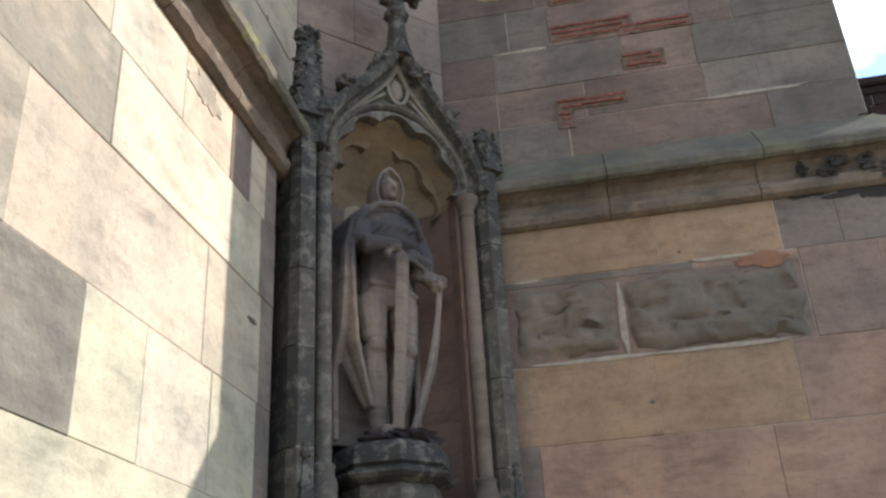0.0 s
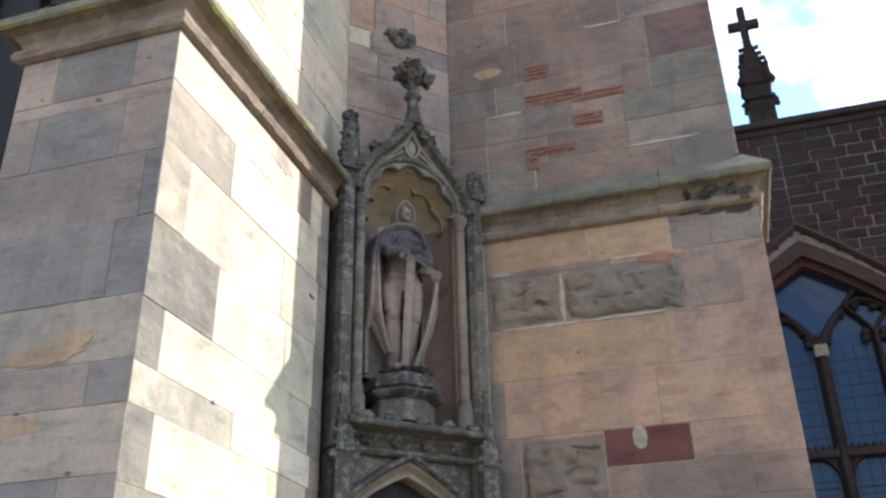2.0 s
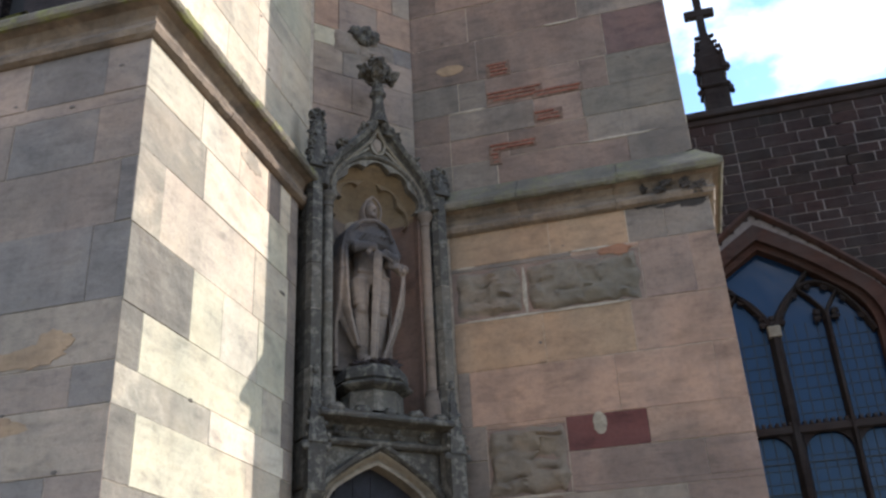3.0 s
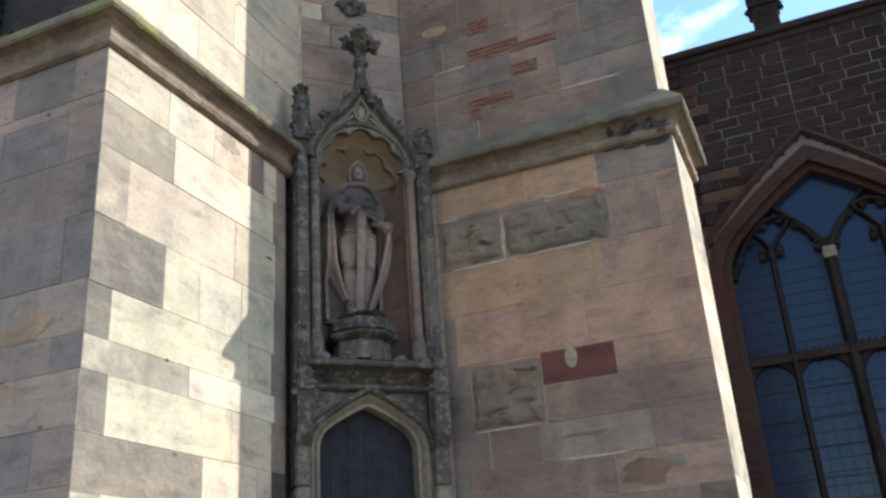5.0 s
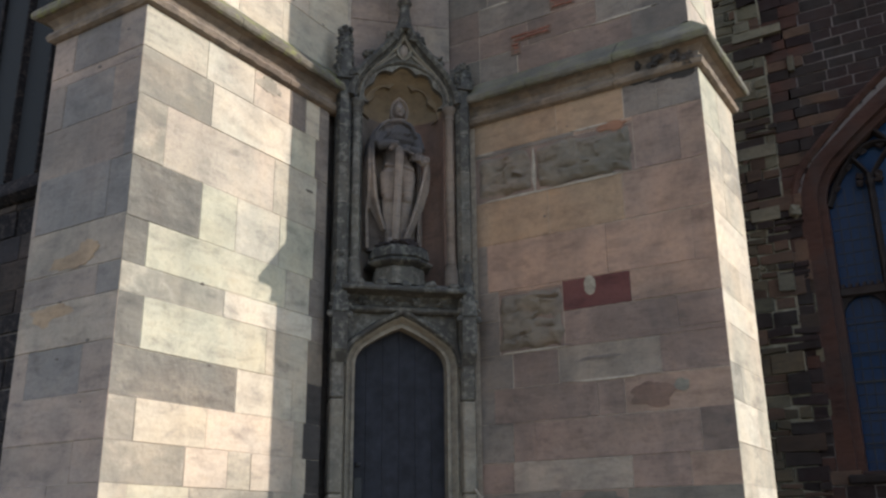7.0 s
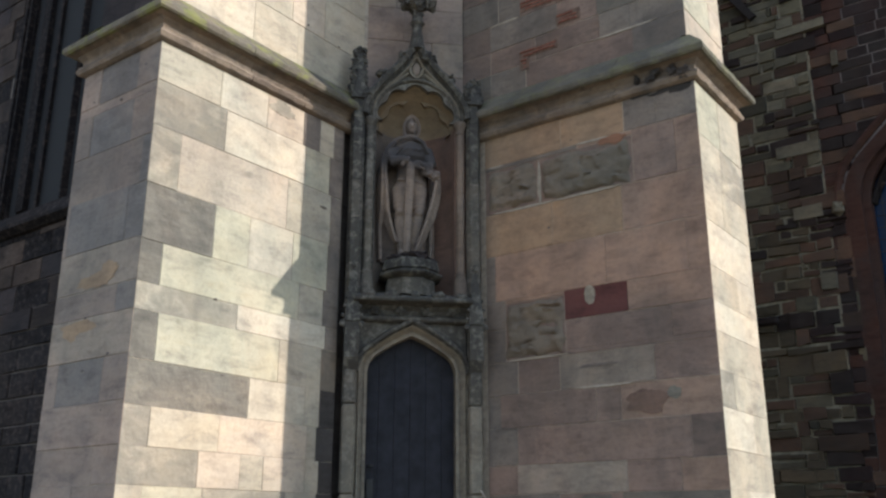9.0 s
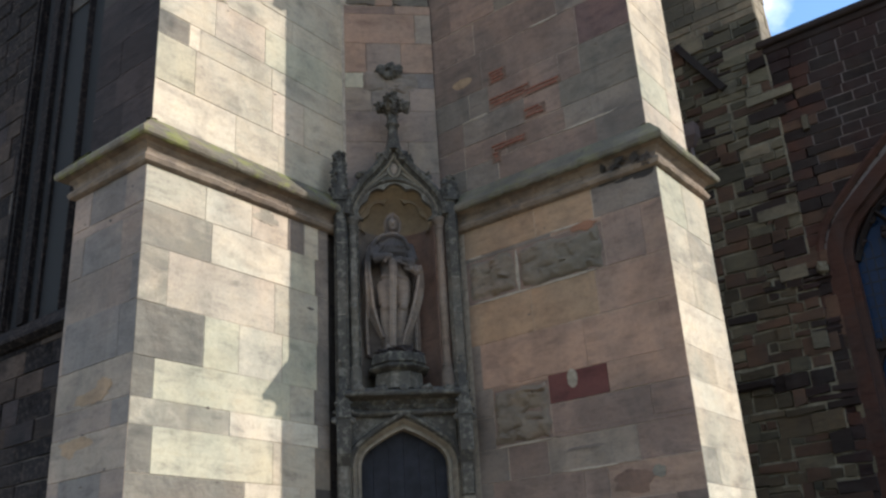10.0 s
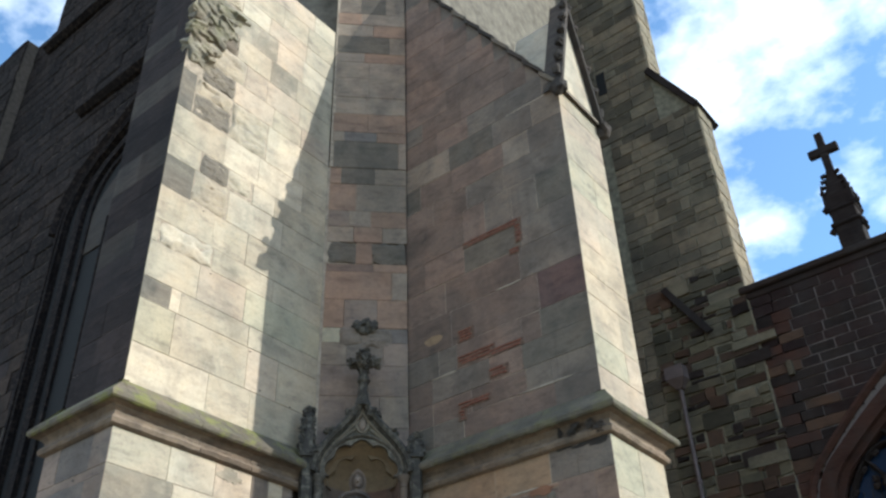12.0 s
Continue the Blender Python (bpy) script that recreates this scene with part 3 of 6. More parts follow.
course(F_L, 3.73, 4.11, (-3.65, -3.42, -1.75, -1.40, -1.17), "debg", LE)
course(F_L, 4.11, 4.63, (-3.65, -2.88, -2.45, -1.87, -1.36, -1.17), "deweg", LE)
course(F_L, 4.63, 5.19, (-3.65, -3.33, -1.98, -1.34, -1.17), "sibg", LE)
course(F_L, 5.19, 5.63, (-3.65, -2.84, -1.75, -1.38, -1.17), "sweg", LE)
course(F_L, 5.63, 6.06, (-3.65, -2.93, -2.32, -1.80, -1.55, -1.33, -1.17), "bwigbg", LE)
# its end: greyer stones, with the blue skylit shade put into their colour
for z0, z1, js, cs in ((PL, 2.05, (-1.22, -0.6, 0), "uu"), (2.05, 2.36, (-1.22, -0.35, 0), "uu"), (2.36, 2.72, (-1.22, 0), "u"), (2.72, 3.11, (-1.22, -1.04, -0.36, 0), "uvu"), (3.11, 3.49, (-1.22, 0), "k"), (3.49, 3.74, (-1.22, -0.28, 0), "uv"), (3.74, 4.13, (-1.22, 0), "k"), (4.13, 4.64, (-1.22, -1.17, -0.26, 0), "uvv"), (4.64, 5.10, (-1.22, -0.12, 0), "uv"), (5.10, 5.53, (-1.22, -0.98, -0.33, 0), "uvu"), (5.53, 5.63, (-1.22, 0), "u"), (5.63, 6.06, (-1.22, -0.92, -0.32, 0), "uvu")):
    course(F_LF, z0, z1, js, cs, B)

# the chase between the sunlit side and the niche; dark lining paints its soot and shade
bm = prism(bmesh.new(), [(-0.12, -1.172), (-0.085, -1.172), (-0.085, -0.95), (-0.12, -0.95)], PL, 6.06)
part("chase_back", bm, DARKGREY, WALL_LOW, "back of the chase, darkened for soot and shade")

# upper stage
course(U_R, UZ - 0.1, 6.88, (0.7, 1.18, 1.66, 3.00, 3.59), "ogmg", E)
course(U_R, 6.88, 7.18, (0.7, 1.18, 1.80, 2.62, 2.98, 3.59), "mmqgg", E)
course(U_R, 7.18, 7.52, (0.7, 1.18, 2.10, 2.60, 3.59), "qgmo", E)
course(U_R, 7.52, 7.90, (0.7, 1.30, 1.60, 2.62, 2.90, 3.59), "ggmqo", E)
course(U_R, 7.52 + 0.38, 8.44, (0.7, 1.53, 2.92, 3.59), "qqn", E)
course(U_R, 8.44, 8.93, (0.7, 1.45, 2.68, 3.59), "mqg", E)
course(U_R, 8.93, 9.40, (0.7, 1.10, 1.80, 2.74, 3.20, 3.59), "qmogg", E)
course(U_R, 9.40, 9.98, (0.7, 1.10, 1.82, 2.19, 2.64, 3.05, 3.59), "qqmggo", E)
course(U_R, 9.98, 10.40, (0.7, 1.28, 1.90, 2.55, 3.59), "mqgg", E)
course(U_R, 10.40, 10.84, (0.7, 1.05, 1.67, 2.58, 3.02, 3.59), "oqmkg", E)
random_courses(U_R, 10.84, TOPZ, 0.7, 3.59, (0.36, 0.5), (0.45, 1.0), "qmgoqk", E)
course(U_L, UZ - 0.1, 7.06, (-3.59, -2.53, -1.9, -0.82), "wbb", LE)
course(U_L, 7.06, 7.62, (-3.59, -3.10, -2.0, -1.5, -0.82), "ebib", LE)
course(U_L, 7.62, 7.92, (-3.59, -3.20), "d", LE)
course(U_L, 7.62, 7.92, (-3.20, -3.06, -2.02, -0.82), "wbb")
course(U_L, 7.92, 8.42, (-3.59, -2.86, -2.13, -0.82), "bie", LE)
course(U_L, 8.42, 8.75, (-3.59, -3.50), "b", LE)
decayed(U_L, -3.50, -2.70, 8.42, 8.75, PALE, 0.04, 27)
course(U_L, 8.42, 8.75, (-2.70, -1.70, -0.82), "bb")
course(U_L, 8.75, 9.25, (-3.59, -2.75, -2.20, -0.82), "bbb", LE)
course(U_L, 9.25, 9.75, (-3.59, -3.15), "d", LE)
course(U_L, 9.25, 9.75, (-2.58, -1.62, -0.82), "wb")
decayed(U_L, -3.15, -2.58, 9.25, 9.75, BUFF, 0.03, 23)
course(U_L, 9.75, 10.10, (-3.59, -3.10), "b", LE)
decayed(U_L, -3.10, -2.62, 9.75, 10.10, SOOTY, 0.03, 31)
decayed(U_L, -2.62, -2.20, 9.80, 10.10, BUFF, 0.03, 33)
course(U_L, 9.75, 10.10, (-2.20, -1.80, -0.82), "wb")
course(U_L, 10.10, 10.62, (-3.59, -2.74, -2.14, -1.30, -0.82), "bwwb", LE)
course(U_L, 10.62, TOPZ, (-3.59, -3.35), "d", LE)
course(U_L, 10.62, TOPZ, (-2.05, -1.40, -0.82), "wb")
decayed(U_L, -3.35, -2.72, 10.62, 11.02, SOOTY, 0.03, 12)
decayed(U_L, -3.35, -2.72, 11.02, TOPZ, BUFF, 0.045, 15)
decayed(U_L, -2.72, -2.05, 10.62, TOPZ, BUFF, 0.035, 19)
z = TOPZ
while z < 15.2:
    h = rng.uniform(0.32, 0.46)
    back = (z + h - TOPZ) / 1.656
    js = [0.7]
    while js[-1] < 3.58 - back:
        w = rng.uniform(0.4, 0.95)
        js.append(3.59 - back if 3.59 - back - js[-1] - w < 0.3 else js[-1] + w)
    course(U_R, z, z + h, js, [rng.choice("qmgm") for _ in js[1:]])
    z += h
# shaded end of the left-hand buttress, its shade and soot painted as near-black blocks
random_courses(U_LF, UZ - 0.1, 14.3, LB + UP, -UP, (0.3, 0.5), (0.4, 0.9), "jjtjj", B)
# the left-hand buttress goes on upwards, its arris crumbling
z, k = TOPZ, 0
while z < 14.2:
    h = rng.uniform(0.36, 0.5)
    js = [-3.59, -3.3 + rng.uniform(-0.06, 0.1), -2.75 + rng.uniform(-0.2, 0.2), -2.1 + rng.uniform(-0.15, 0.15), -1.45 + rng.uniform(-0.15, 0.15), -0.82]
    block(U_L, js[0], js[1], z, z + h, SOOT_SHADE if k % 2 else SOOTY, lo=True, proud=-0.01)
    decayed(U_L, js[1], js[2], z, z + h, (SOOTY, BUFF, ROUGH)[k % 3], 0.04, 70 + k)
    course(U_L, z, z + h, js[2:], [rng.choice("bwbis") for _ in js[3:]])
    z, k = z + h, k + 1
random_courses(U_RE, UZ - 0.1, TOPZ, UP, RB - UP, (0.32, 0.55), (0.5, 1.1), "bbibe", B)
# the slanting corner wall: pink stones with sooty carved ones let in
for z0, z1, js, cs in ((6.5, 6.95, (-0.585, 0.0, 0.585), "uu"), (6.95, 7.40, (-0.585, 0.2, 0.585), "uk"), (7.40, 7.85, (-0.585, -0.15, 0.585), "uu"), (7.85, 8.20, (-0.585, -0.25, 0.25, 0.585), "kgu"), (8.20, 8.43, (-0.585, -0.33, 0.28, 0.585), "egv"), (8.43, 8.89, (-0.585, -0.30, 0.16, 0.585), "pup"), (8.89, 9.36, (-0.585, 0.36, 0.585), "pk"), (9.36, 9.50, (-0.585, 0.1, 0.585), "mp"), (9.88, 10.16, (-0.585, -0.20, 0.22, 0.585), "kpk"), (10.16, 10.46, (-0.585, -0.28, 0.05, 0.585), "ukp"), (10.46, 10.98, (-0.585, -0.18, 0.585), "pk"), (10.98, TOPZ, (-0.585, -0.42, 0.1, 0.585), "pok")):
    course(U_C, z0, z1, js, cs)
course(U_C, 9.50, 9.88, (-0.16, 0.08), "p")
decayed(U_C, -0.57, -0.16, 9.50, 9.88, MOSSY, 0.02, 61)
decayed(U_C, 0.08, 0.56, 9.50, 9.88, MOSSY, 0.02, 63)

# string course round each buttress: drip moulding and mossy weathering
S1 = [(LB, -1.0), (LB, LY), (0, LY), (0, -0.98)]
S2 = [(1.0, 0), (RX, 0), (RX, RB), (0.4, RB)]
for path, slope in ((S1, STRING), (S2, STRING_DRY)):
    st = thing("string_course", "weathered stone string course with mossy sloping top", "string course", kind="structure")
    for profile, mat, nm in (([(-0.03, SZ - 0.04), (0.02, SZ - 0.04), (0.055, SZ - 0.02), (0.07, SZ + 0.02), (0.055, SZ + 0.055), (0.02, SZ + 0.065), (0.03, SZ + 0.12), (0.075, SZ + 0.17), (0.13, SZ + 0.185), (-0.03, SZ + 0.185)], STRINGD, "drip_stone"),
                             ([(-0.03, SZ + 0.187), (0.155, SZ + 0.187), (0.175, SZ + 0.205), (0.18, SZ + 0.25), (0.165, SZ + 0.275), (-UP - 0.004, UZ), (-0.12, UZ)], slope, "weathering_stone")):
        corners, runs = list(path), []
        run = [corners[0]]
        for k in range(len(corners) - 1):
            a, b = Vector(corners[k]), Vector(corners[k + 1])
            n = max(1, round((b - a).length / 0.95))
            cuts = [(i + rng.uniform(-0.2, 0.2)) / n for i in range(1, n)]
            for c in cuts:
                p, g = a.lerp(b, c), (b - a).normalized() * 0.003
                runs.append(run + [tuple(p - g)])
                run = [tuple(p + g)]
            run.append(corners[k + 1])
        runs.append(run)
        for r in runs:
            part(nm, mould(bmesh.new(), r, profile, 0.009, 26), mat, st)

# the corner wall goes on above the upper stage
bm = prism(bmesh.new(), [(-UP - 0.3, -UC - UP + 0.3), (-UP + 0.02, -UC - UP + 0.0), (UC - UP, UP - 0.02), (UC - UP - 0.3, UP + 0.3)], TOPZ, 17.5)
ct = part("wall_corner_top", bm, MORTAR)
tagged(ct, "pink sandstone corner wall above the upper stage", "wall", kind="structure")
U_C2 = face_of(ct, "c", UC / 2 ** 0.5 + 0.012, 1, False)
course(U_C2, TOPZ, 11.84, (-0.585, 0.46, 0.585), "ok")
course(U_C2, 11.84, 12.05, (-0.585, -0.40, 0.12, 0.585), "kvp")
random_courses(U_C2, 12.05, 13.88, -0.585, 0.585, (0.30, 0.45), (0.38, 0.75), "kkpku")
course(U_C2, 13.88, 14.30, (-0.585, 0.32, 0.585), "ok")
random_courses(U_C2, 14.30, 17.4, -0.585, 0.585, (0.28, 0.5), (0.38, 0.75), "kkpkuo")


# ---- the doorway and canopied niche in the slanting corner; local x runs along the wall, -y outwards ----
NM = pose(0, 0, 0, 0, 0, 45)
NC = -0.02               # the bay's middle line


def frame_ring(bm, half0, half1, spring, apex0, apex1, y0, y1, foot, cx=NC):
    """An arched band with straight jambs down to foot."""
    a = [(cx - half0, foot)] + tudor(half0, spring, apex0, 8, cx) + [(cx + half0, foot)]
    b = [(cx - half1, foot)] + tudor(half1, spring, apex1, 8, cx) + [(cx + half1, foot)]
    return band(bm, a, b, y0, y1)


door_case = thing("doorway", "weathered stone doorway with a four-centred arch and hood mould", "doorway", NM, kind="structure")
SPR = 3.30
part("inner_order", frame_ring(bmesh.new(), 0.475, 0.505, SPR, 3.71, 3.745, -0.74, -0.45, 1.3), CARVED_PALE, door_case)
bm = bmesh.new()
# hollow chamfer between the two orders
rings = []
for hw, ap, y in ((0.505, 3.745, -0.72), (0.52, 3.76, -0.725), (0.535, 3.78, -0.75), (0.55, 3.795, -0.79), (0.565, 3.81, -0.80), (0.575, 3.82, -0.79), (0.575, 3.82, -0.6)):
    rings.append([(NC - hw, y, 1.3)] + [(x, y, z) for x, z in tudor(hw, SPR, ap, 8, NC)] + [(NC + hw, y, 1.3)])
vr = [[bm.verts.new(p) for p in r] for r in rings]
for a, b in zip(vr, vr[1:]):
    for i in range(len(a) - 1):
        bm.faces.new((a[i], a[i + 1], b[i + 1], b[i]))
smooth(part("hollow_chamfer", bm, CARVED_PALE, door_case, "pale hollow-chamfered arch moulding"))
bm = bmesh.new()
line = [(x, -0.79, z) for x, z in tudor(0.60, SPR, 3.855, 10, NC)]
sweep(bm, line, [(-0.03, -0.05), (-0.03, 0.03), (-0.01, 0.06), (0.02, 0.065), (0.035, 0.03), (0.035, -0.05)])
part("hood_mould", bm, CARVED, door_case, "dark hood mould over the arch")
bm = bmesh.new()
arch = tudor(0.575, SPR, 3.825, 8, NC)
band(bm, arch, [(x if abs(x - NC) < 0.57 else NC + math.copysign(0.62, x - NC), 3.93) for x, z in arch], -0.775, -0.5)
part("spandrel", bm, CARVED, door_case)
for sx in (-1, 1):
    bm = bmesh.new()
    prism(bm, [(NC + sx * 0.575, -0.5), (NC + sx * 0.575, -0.775), (NC + sx * 0.62, -0.775), (NC + sx * 0.62, -0.5)], 1.3, 3.93)
    part("jamb_backing", bm, CARVED_PALE, door_case)
    lev = [1.2, 2.05, 2.95, 3.45, 3.86]
    for z0, z1 in zip(lev, lev[1:]):
        bm = bmesh.new()
        box(bm, *sorted((NC + sx * 0.595, NC + sx * 0.735)), -0.90, -0.45, z0 + 0.002, z1 - 0.002, 0.018)
        part("jamb_stone", bm, CARVED_MID if z1 > 3.4 else CARVED_PALE, door_case)

door = thing("door_1", "closed black-painted oak plank door with iron lock plate", "door", NM, kind="structure")
for i in range(6):
    x0, x1 = NC - 0.51 + i * 0.17, NC - 0.51 + (i + 1) * 0.17
    bm = bmesh.new()
    box(bm, x0 + 0.001, x1 - 0.001, -0.585 - 0.002 * (i % 2), -0.53, 1.25, 3.80, 0.003)
    part("plank", bm, WOOD, door)
bm = bmesh.new()
box(bm, NC - 0.45, NC - 0.37, -0.605, -0.58, 2.02, 2.22, 0.006)
part("lock_plate", bm, IRON, door, "iron lock plate")
bm = lathe(bmesh.new(), [(0.0, 2.33), (0.03, 2.335), (0.03, 2.36), (0.0, 2.365)], NC - 0.41, -0.61, 10)
part("door_handle", bm, IRON, door, "iron ring handle boss")

niche = thing("canopied_niche", "sooty carved stone niche with ogee canopy, crockets and finial", "niche", NM)
# cornice under the statue
cor = part("cornice", mould(bmesh.new(), [(NC - 0.64, -0.78), (NC + 0.62, -0.78)], [(-0.3, 3.84), (0.05, 3.84), (0.075, 3.86), (0.075, 3.885), (0.05, 3.90), (0.03, 3.92), (0.035, 3.96), (0.09, 4.005), (0.19, 4.02), (0.24, 4.03), (0.25, 4.05), (0.24, 4.075), (0.22, 4.085), (0.02, 4.16), (-0.3, 4.16)], 0.006, 24), CARVED, niche, "dark moulded cornice")
for i in range(4):
    x = NC - 0.42 + i * 0.275
    bm = bmesh.new()
    for k in range(4):
        a = k * math.pi / 2 + 0.6 + i
        blob(bm, (x + 0.032 * math.cos(a), -0.855, 3.955 + 0.028 * math.sin(a)), (0.03, 0.022, 0.026), k + i, 0.3, 1)
    blob(bm, (x, -0.872, 3.955), (0.018, 0.018, 0.018), i, 0.2, 1)
    part("flower_boss", bm, CARVED, cor)
for i, w in enumerate((0.15, 0.15, 0.10, 0.13, 0.12)):
    x = NC - 0.5 + i * 0.25
    bm = bmesh.new()
    box(bm, x - w / 2, x + w / 2, -1.022, -0.93, 4.07, 4.118, 0.012)
    box(bm, x - w / 2 + 0.02, x + w / 2 - 0.02, -1.005, -0.93, 4.112, 4.142, 0.008)
    for v in bm.verts:
        v.co += Vector((0, 0, 0.02 * noise.noise(v.co * 9)))
    part("cresting_block", bm, CARVED, cor)
# pilasters of several stones, with lower gabled pinnacles in front
for sx in (-1, 1):
    cx = NC + sx * 0.66
    lev = [3.86, 4.45, 4.98, 5.42, 5.86, 6.18, 6.42]
    for z0, z1 in zip(lev, lev[1:]):
        bm = bmesh.new()
        prism(bm, [(cx - 0.078, -0.45), (cx - 0.078, -0.865), (cx - 0.045, -0.925), (cx + 0.045, -0.925), (cx + 0.078, -0.865), (cx + 0.078, -0.45)][::-1], z0 + 0.003, z1 - 0.003)
        part("pilaster_stone", bm, CARVED if z0 > 5.0 else CARVED_MID, niche)
        if rng.random() < 0.6:
            bm = bmesh.new()
            box(bm, cx - 0.047, cx + 0.047, -0.9215, -0.86, z1 - 0.004, z1 + 0.004)
            part("mortar_joint", bm, LIME, niche)
    bm = bmesh.new()
    prism(bm, [(cx - 0.075, -0.88), (cx - 0.075, -0.985), (cx + 0.075, -0.985), (cx + 0.075, -0.88)][::-1], 3.42, 3.80)
    prism(bm, [(cx - 0.085, -0.88), (cx - 0.085, -1.0), (cx + 0.085, -1.0), (cx + 0.085, -0.88)][::-1], 3.80, 4.40, [(cx - 0.012, -0.90), (cx - 0.012, -0.93), (cx + 0.012, -0.93), (cx + 0.012, -0.90)][::-1])
    prism(bm, [(cx - 0.075, -0.88), (cx - 0.075, -0.90), (cx + 0.075, -0.90), (cx + 0.075, -0.88)][::-1], 3.30, 3.42, [(cx - 0.075, -0.88), (cx - 0.075, -0.985), (cx + 0.075, -0.985), (cx + 0.075, -0.88)][::-1])
    pin = part("lower_pinnacle", bm, CARVED, niche, "small crocketed pinnacle")
    for s2 in (-1, 1):
        part("crocket", blob(bmesh.new(), (cx + s2 * 0.095, -0.975, 3.77), (0.035, 0.03, 0.04), 3 + s2, 0.5, 2), CARVED, pin)
        for k in range(5):
            f = k / 5
            part("crocket", blob(bmesh.new(), (cx + s2 * (0.09 * (1 - f) + 0.01), -0.985 + 0.06 * f, 3.86 + 0.5 * f), (0.018, 0.018, 0.024), k, 0.5, 1), CARVED, pin)
    part("crocket", blob(bmesh.new(), (cx, -0.925, 4.43), (0.032, 0.03, 0.045), 9, 0.5, 2), CARVED, pin)
# colonnettes with bases and capitals
for sx in (-1, 1):
    cx = NC + sx * 0.515
    col = part("colonnette", lathe(bmesh.new(), [(0.075, 4.12), (0.075, 4.30), (0.06, 4.34), (0.06, 4.37), (0.066, 4.385), (0.046, 4.40), (0.046, 5.06), (0.05, 5.07), (0.05, 5.09), (0.046, 5.10), (0.046, 6.05), (0.055, 6.06), (0.048, 6.08), (0.05, 6.11), (0.075, 6.15), (0.082, 6.165), (0.082, 6.20)], cx, -0.83, 14), CARVED_MID if sx < 0 else CARVED_ROSE, niche)
    smooth(col, 35)
    bm = bmesh.new()
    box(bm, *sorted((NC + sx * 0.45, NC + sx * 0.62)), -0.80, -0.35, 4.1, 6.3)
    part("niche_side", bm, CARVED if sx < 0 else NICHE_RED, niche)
# recess: two curved sides and a vault
R0, RD = 0.46, 0.43
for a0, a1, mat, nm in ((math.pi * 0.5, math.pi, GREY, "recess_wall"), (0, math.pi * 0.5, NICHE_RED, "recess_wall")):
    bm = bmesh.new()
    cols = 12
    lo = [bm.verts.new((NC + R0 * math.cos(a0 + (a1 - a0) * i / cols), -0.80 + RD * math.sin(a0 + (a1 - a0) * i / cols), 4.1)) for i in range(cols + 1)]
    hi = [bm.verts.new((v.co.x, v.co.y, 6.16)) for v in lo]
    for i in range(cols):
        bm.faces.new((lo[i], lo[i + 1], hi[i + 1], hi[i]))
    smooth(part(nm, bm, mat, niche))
bm = bmesh.new()
rows = []
for j in range(9):
    e = j / 8 * math.pi / 2
    rows.append([bm.verts.new((NC + R0 * math.cos(e) * math.cos(math.pi * i / 24), -0.80 + RD * math.cos(e) ** 2.6 * math.sin(math.pi * i / 24), 6.16 + 0.5 * math.sin(e))) for i in range(25)])
for a, b in zip(rows, rows[1:]):
    for i in range(24):
        bm.faces.new((a[i], a[i + 1], b[i + 1], b[i]))
bmesh.ops.remove_doubles(bm, verts=bm.verts, dist=1e-4)
smooth(part("vault", bm, NICHE, niche, "ochre stone vault of the recess"))
# canopy: cusped arch, tracery panel, ogee hood, crockets, finial


def ogee(half, spring, tip, n=14, cx=NC, k=1.0):
    pts = []
    for i in range(n + 1):
        t = i / n
        pts.append((cx - half * (1 - (3 * t * t - 2 * t ** 3)), spring + (tip - spring) * t ** 0.92))
    return pts + [(2 * cx - x, z) for x, z in pts[-2::-1]]


N = 14
inner = pointed(0.46, 6.18, 6.66, N, NC)
outer = ogee(0.565, 6.26, 7.16, N)
cusp = []
for i, (x, z) in enumerate(inner):
    s = i / (2 * N) * 5
    d = abs(math.sin(s * math.pi))
    k = 0.075 * (1 - d ** 0.55)
    vx, vz = NC - x, 6.2 - z
    ln = math.hypot(vx, vz) or 1
    cusp.append((x + vx / ln * k, z + vz / ln * k * 1.1))
canopy = part("canopy", band(bmesh.new(), inner, outer, -0.83, -0.72), CARVED_MID, niche, "pierced tracery gable of the canopy")
smooth(part("cusped_arch", band(bmesh.new(), cusp, [(x + (NC - x) * -0.04, z + 0.015) for x, z in inner], -0.855, -0.78), CARVED_MID, canopy, "cusped arch edge"), 50)
rear = [(NC + (x - NC) * 0.93, z - 0.10) for x, z in cusp]
part("rear_cusping", band(bmesh.new(), rear, [(NC + (x - NC) * 0.97, z - 0.02) for x, z in inner], -0.66, -0.60), NICHE, canopy, "ochre cusped rear arch")
bm = bmesh.new()
sweep(bm, [(x, -0.83, z) for x, z in pointed(0.485, 6.2, 6.71, N, NC)], [(-0.02, -0.02), (-0.02, 0.03), (-0.005, 0.05), (0.012, 0.05), (0.025, 0.02), (0.025, -0.02)])
part("arch_roll", bm, CARVED_MID, canopy)
bm = bmesh.new()
sweep(bm, [(x, -0.83, z) for x, z in ogee(0.575, 6.22, 7.22, 16)], [(-0.06, -0.1), (-0.06, 0.02), (-0.03, 0.05), (-0.015, 0.11), (0.025, 0.135), (0.06, 0.10), (0.06, -0.1)])
hood = part("ogee_hood", bm, CARVED, niche, "sooty ogee hood mould")
# pale stone along the inner edge paints the hood's highlight
bm = bmesh.new()
sweep(bm, [(x, -0.83, z) for x, z in ogee(0.50, 6.26, 7.08, 16)], [(-0.014, -0.05), (-0.014, 0.04), (0.0, 0.055), (0.014, 0.04), (0.014, -0.05)])
part("inner_fillet", bm, CARVED_PALE, hood, "pale fillet, an edge highlight put into its colour")
